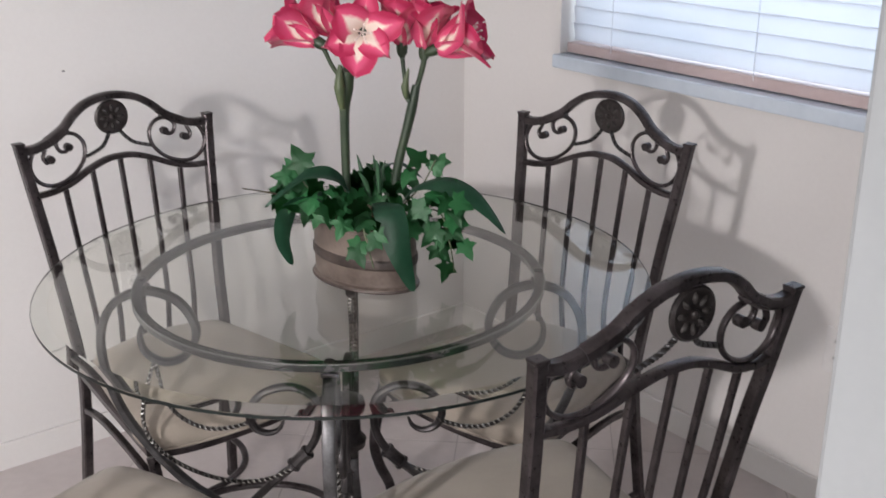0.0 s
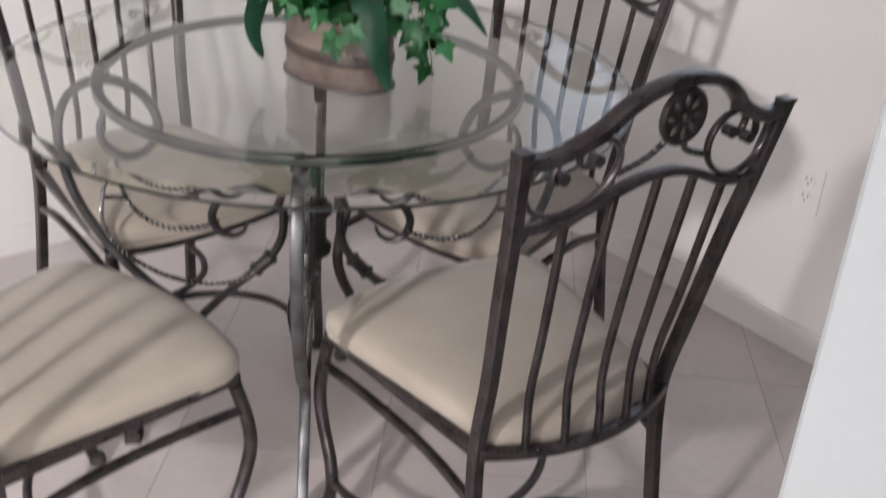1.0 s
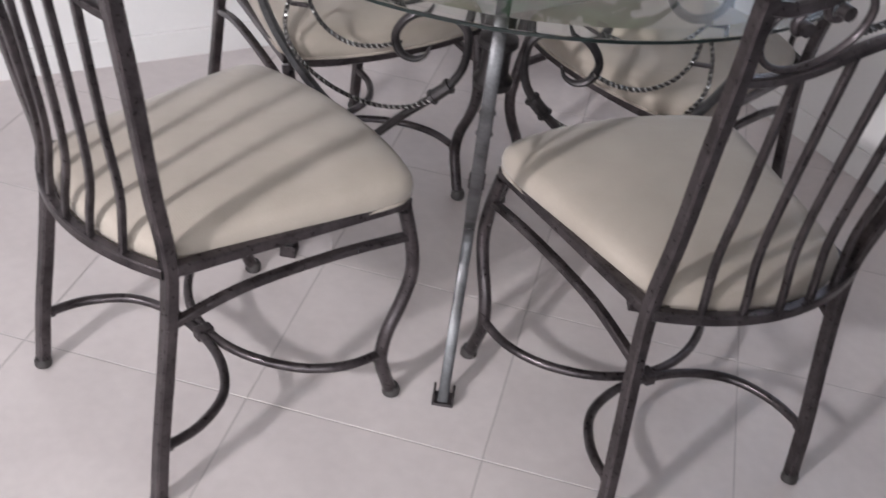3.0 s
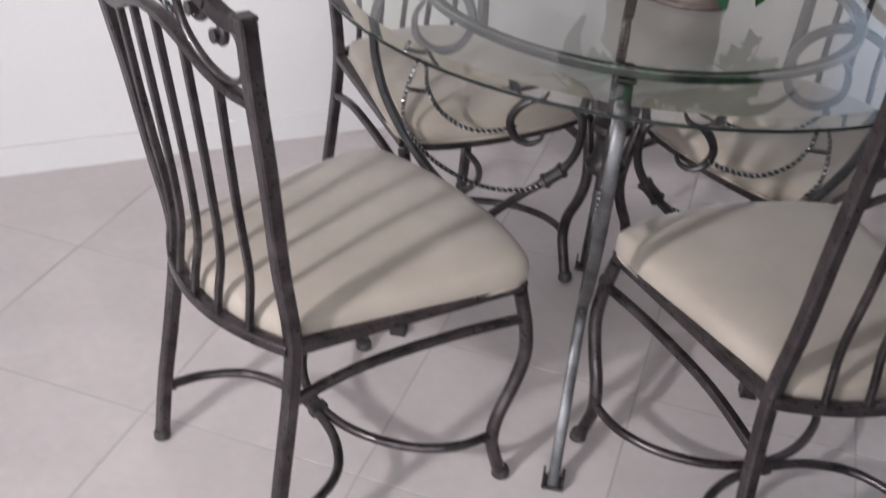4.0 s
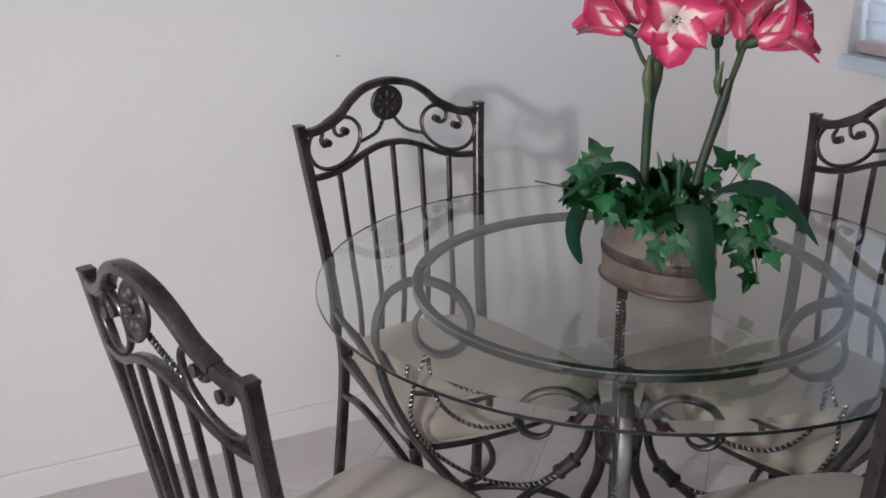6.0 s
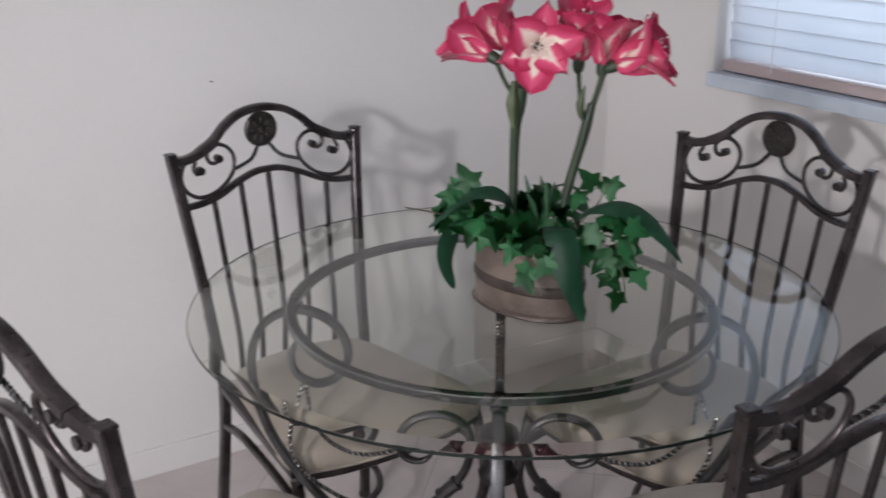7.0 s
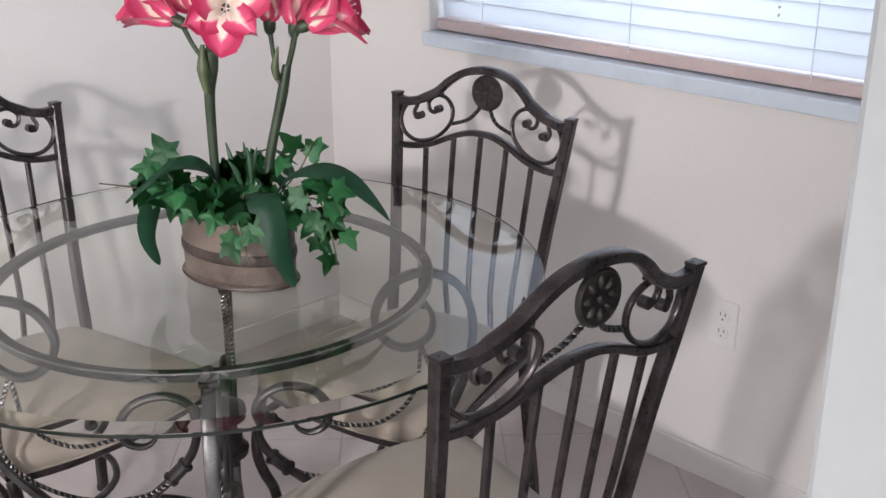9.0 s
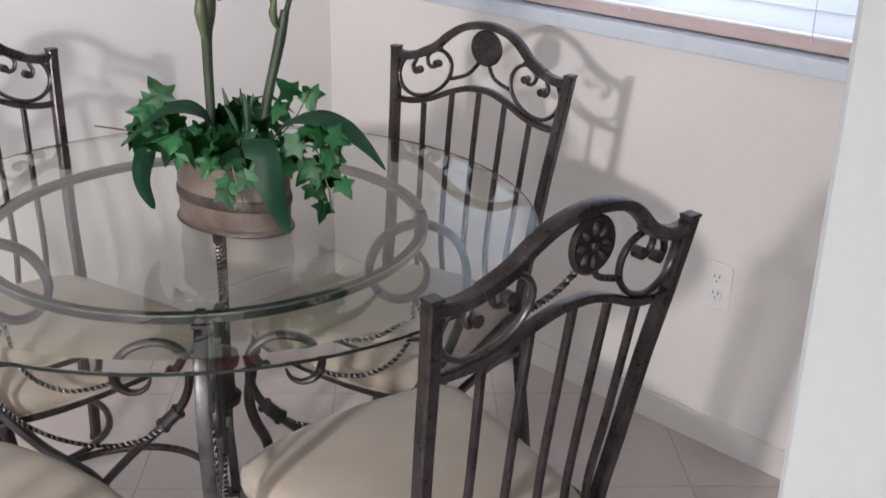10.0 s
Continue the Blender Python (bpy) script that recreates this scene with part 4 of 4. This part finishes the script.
rng = random.Random(11)
CLUMPS = (  # u, n, z, spread u, n, z, count, size
    (-0.070, 0.02, 0.965, 0.025, 0.02, 0.014, 3, 0.024),
    (-0.085, 0.0, 0.935, 0.025, 0.03, 0.018, 5, 0.023),
    (-0.030, -0.02, 0.915, 0.03, 0.02, 0.018, 5, 0.021),
    (0.140, 0.0, 0.975, 0.018, 0.03, 0.013, 1, 0.024),
    (0.150, -0.02, 0.930, 0.035, 0.03, 0.022, 10, 0.022),
    (0.165, -0.03, 0.885, 0.022, 0.02, 0.018, 5, 0.021),
    (0.030, -0.080, 0.918, 0.030, 0.012, 0.012, 5, 0.021),
    (0.045, -0.090, 0.885, 0.020, 0.010, 0.012, 2, 0.022),
    (0.105, -0.045, 0.905, 0.025, 0.025, 0.020, 7, 0.022),
    (0.165, -0.035, 0.868, 0.020, 0.015, 0.020, 3, 0.021),
    (-0.060, 0.000, 0.925, 0.025, 0.025, 0.018, 5, 0.022),
    (0.06, 0.05, 0.945, 0.05, 0.03, 0.015, 10, 0.021),
    (0.02, 0.03, 0.925, 0.06, 0.03, 0.012, 12, 0.02),
)
for u, n, z, su, sn, sz, count, size in CLUMPS:
    for k in range(int(count * 1.4)):
        f = -N * rng.uniform(0.3, 1.0) + U * rng.uniform(-0.5, 0.5) + UP * rng.uniform(0.1, 1.0)
        ivy_leaf(u + rng.uniform(-su, su), n + rng.uniform(-sn, sn), z + rng.uniform(-sz, sz), size * rng.uniform(0.9, 1.45), f, math.pi + rng.uniform(-1.3, 1.3))
# the leaves that stand clear of the clumps
SINGLE = (  # u, n, z, size, spin
    (-0.066, 0.0, 0.986, 0.034, 0.5), (-0.092, -0.005, 0.966, 0.024, 1.5), (-0.043, -0.02, 0.956, 0.024, 2.6), (-0.081, -0.01, 0.945, 0.023, 2.2),
    (0.004, -0.100, 0.914, 0.026, 2.7), (0.025, -0.104, 0.870, 0.027, 3.5), (0.055, -0.095, 0.896, 0.022, 4.1), (0.029, -0.080, 0.936, 0.026, 3.0),
    (0.197, -0.045, 0.856, 0.025, 3.6), (0.167, -0.045, 0.820, 0.025, 2.7), (0.159, -0.040, 0.872, 0.024, 3.0), (0.185, -0.035, 0.902, 0.022, 3.9), (0.140, -0.040, 0.890, 0.022, 2.8),
    (0.123, 0.0, 0.989, 0.029, 0.6), (0.149, 0.0, 0.974, 0.021, 5.4), (0.172, -0.020, 0.932, 0.023, 3.7),
)
for u, n, z, size, spin in SINGLE:
    ivy_leaf(u, n, z, size, -N + UP * rng.uniform(0.25, 0.7) + U * rng.uniform(-0.3, 0.4), spin)
runner([(0.11, -0.01, 0.905), (0.155, -0.03, 0.91), (0.172, -0.04, 0.86), (0.18, -0.045, 0.81)])
runner([(0.03, -0.03, 0.905), (0.035, -0.09, 0.905), (0.05, -0.10, 0.84)])
runner([(-0.02, 0.0, 0.905), (-0.06, -0.01, 0.95), (-0.08, 0.0, 0.985)])
runner([(0.09, 0.0, 0.905), (0.13, 0.0, 0.95), (0.15, 0.0, 0.99)])
stem("twig", [(-0.05, 0.0, 0.915), (-0.11, -0.005, 0.935), (-0.165, -0.005, 0.945)], [0.0014, 0.0013, 0.001], M_MOSS)
# dark fern spikes behind
for k in range(7):
    u0 = 0.03 + 0.05 * rng.random()
    lean_u, lean_n, h = rng.uniform(-0.05, 0.04), rng.uniform(-0.03, 0.05), rng.uniform(0.055, 0.085)
    stem("fern_spike", [(u0, 0.03, 0.905), (u0 + lean_u * 0.5, 0.03 + lean_n * 0.5, 0.905 + h * 0.65), (u0 + lean_u, 0.03 + lean_n, 0.905 + h)], [0.002, 0.0045, 0.0005], M_FERN)

# ---- floor tiles, laid on the diagonal ----
TILE, JOINT, T_ROT = 0.407, 0.0038, radians(-42.9)
T0 = Vector((-0.227, -0.431, 0))
ax, ay = Vector((math.cos(T_ROT), math.sin(T_ROT), 0)), Vector((-math.sin(T_ROT), math.cos(T_ROT), 0))


def tile_mesh():
    bm, h, e = bmesh.new(), (TILE - JOINT) / 2, 0.0002
    rings = [[bm.verts.new((sx * k, sy * k, z)) for sx, sy in ((-1, -1), (1, -1), (1, 1), (-1, 1))] for k, z in ((h, -0.0075), (h, -0.0003), (h - e, 0.0))]
    for a, b in zip(rings, rings[1:]):
        for k in range(4):
            bm.faces.new((a[k], a[(k + 1) % 4], b[(k + 1) % 4], b[k]))
    bm.faces.new(rings[-1])
    return bm


tile = part("tile", tile_mesh(), M_TILE, FLOOR)
tile_data, rest = tile.data, bmesh.new()
bpy.data.objects.remove(tile)
for i in range(-16, 17):
    for j in range(-16, 17):
        p = T0 + ax * (TILE * (i + 0.5)) + ay * (TILE * (j + 0.5))
        if not (WX0 - 0.28 < p.x < WALL_E + 0.28 and WY0 - 0.28 < p.y < WALL_N + 0.28):
            continue
        reach = TILE * 0.7072
        cut = [(co, no) for co, no, d in (((WX0 + 0.001, 0, 0), (-1, 0, 0), p.x - WX0), ((WALL_E - 0.001, 0, 0), (1, 0, 0), WALL_E - p.x), ((0, WY0 + 0.001, 0), (0, -1, 0), p.y - WY0), ((0, WALL_N - 0.001, 0), (0, 1, 0), WALL_N - p.y)) if d < reach]
        if cut:
            # tiles at the room's edge are cut to the wall line
            bm = tile_mesh()
            bmesh.ops.transform(bm, matrix=Matrix.Translation(p) @ Matrix.Rotation(T_ROT, 4, "Z"), verts=bm.verts)
            for co, no in cut:
                bmesh.ops.bisect_plane(bm, geom=bm.verts[:] + bm.edges[:] + bm.faces[:], plane_co=co, plane_no=no, clear_outer=True)
            if bm.faces:
                part("tile", bm, M_TILE, FLOOR)
            else:
                bm.free()
        elif p.x > -2.2 and p.y > -1.8:
            ob = new("tile", tile_data)
            ob.parent = FLOOR
            ob.matrix_basis = Matrix.Translation(p) @ Matrix.Rotation(T_ROT, 4, "Z")
        else:
            h = (TILE - JOINT) / 2
            rest.faces.new([rest.verts.new(p + ax * (sx * h) + ay * (sy * h)) for sx, sy in ((-1, -1), (1, -1), (1, 1), (-1, 1))])
tagged(part("far_tiles", rest, M_TILE, FLOOR), kind="stuff")
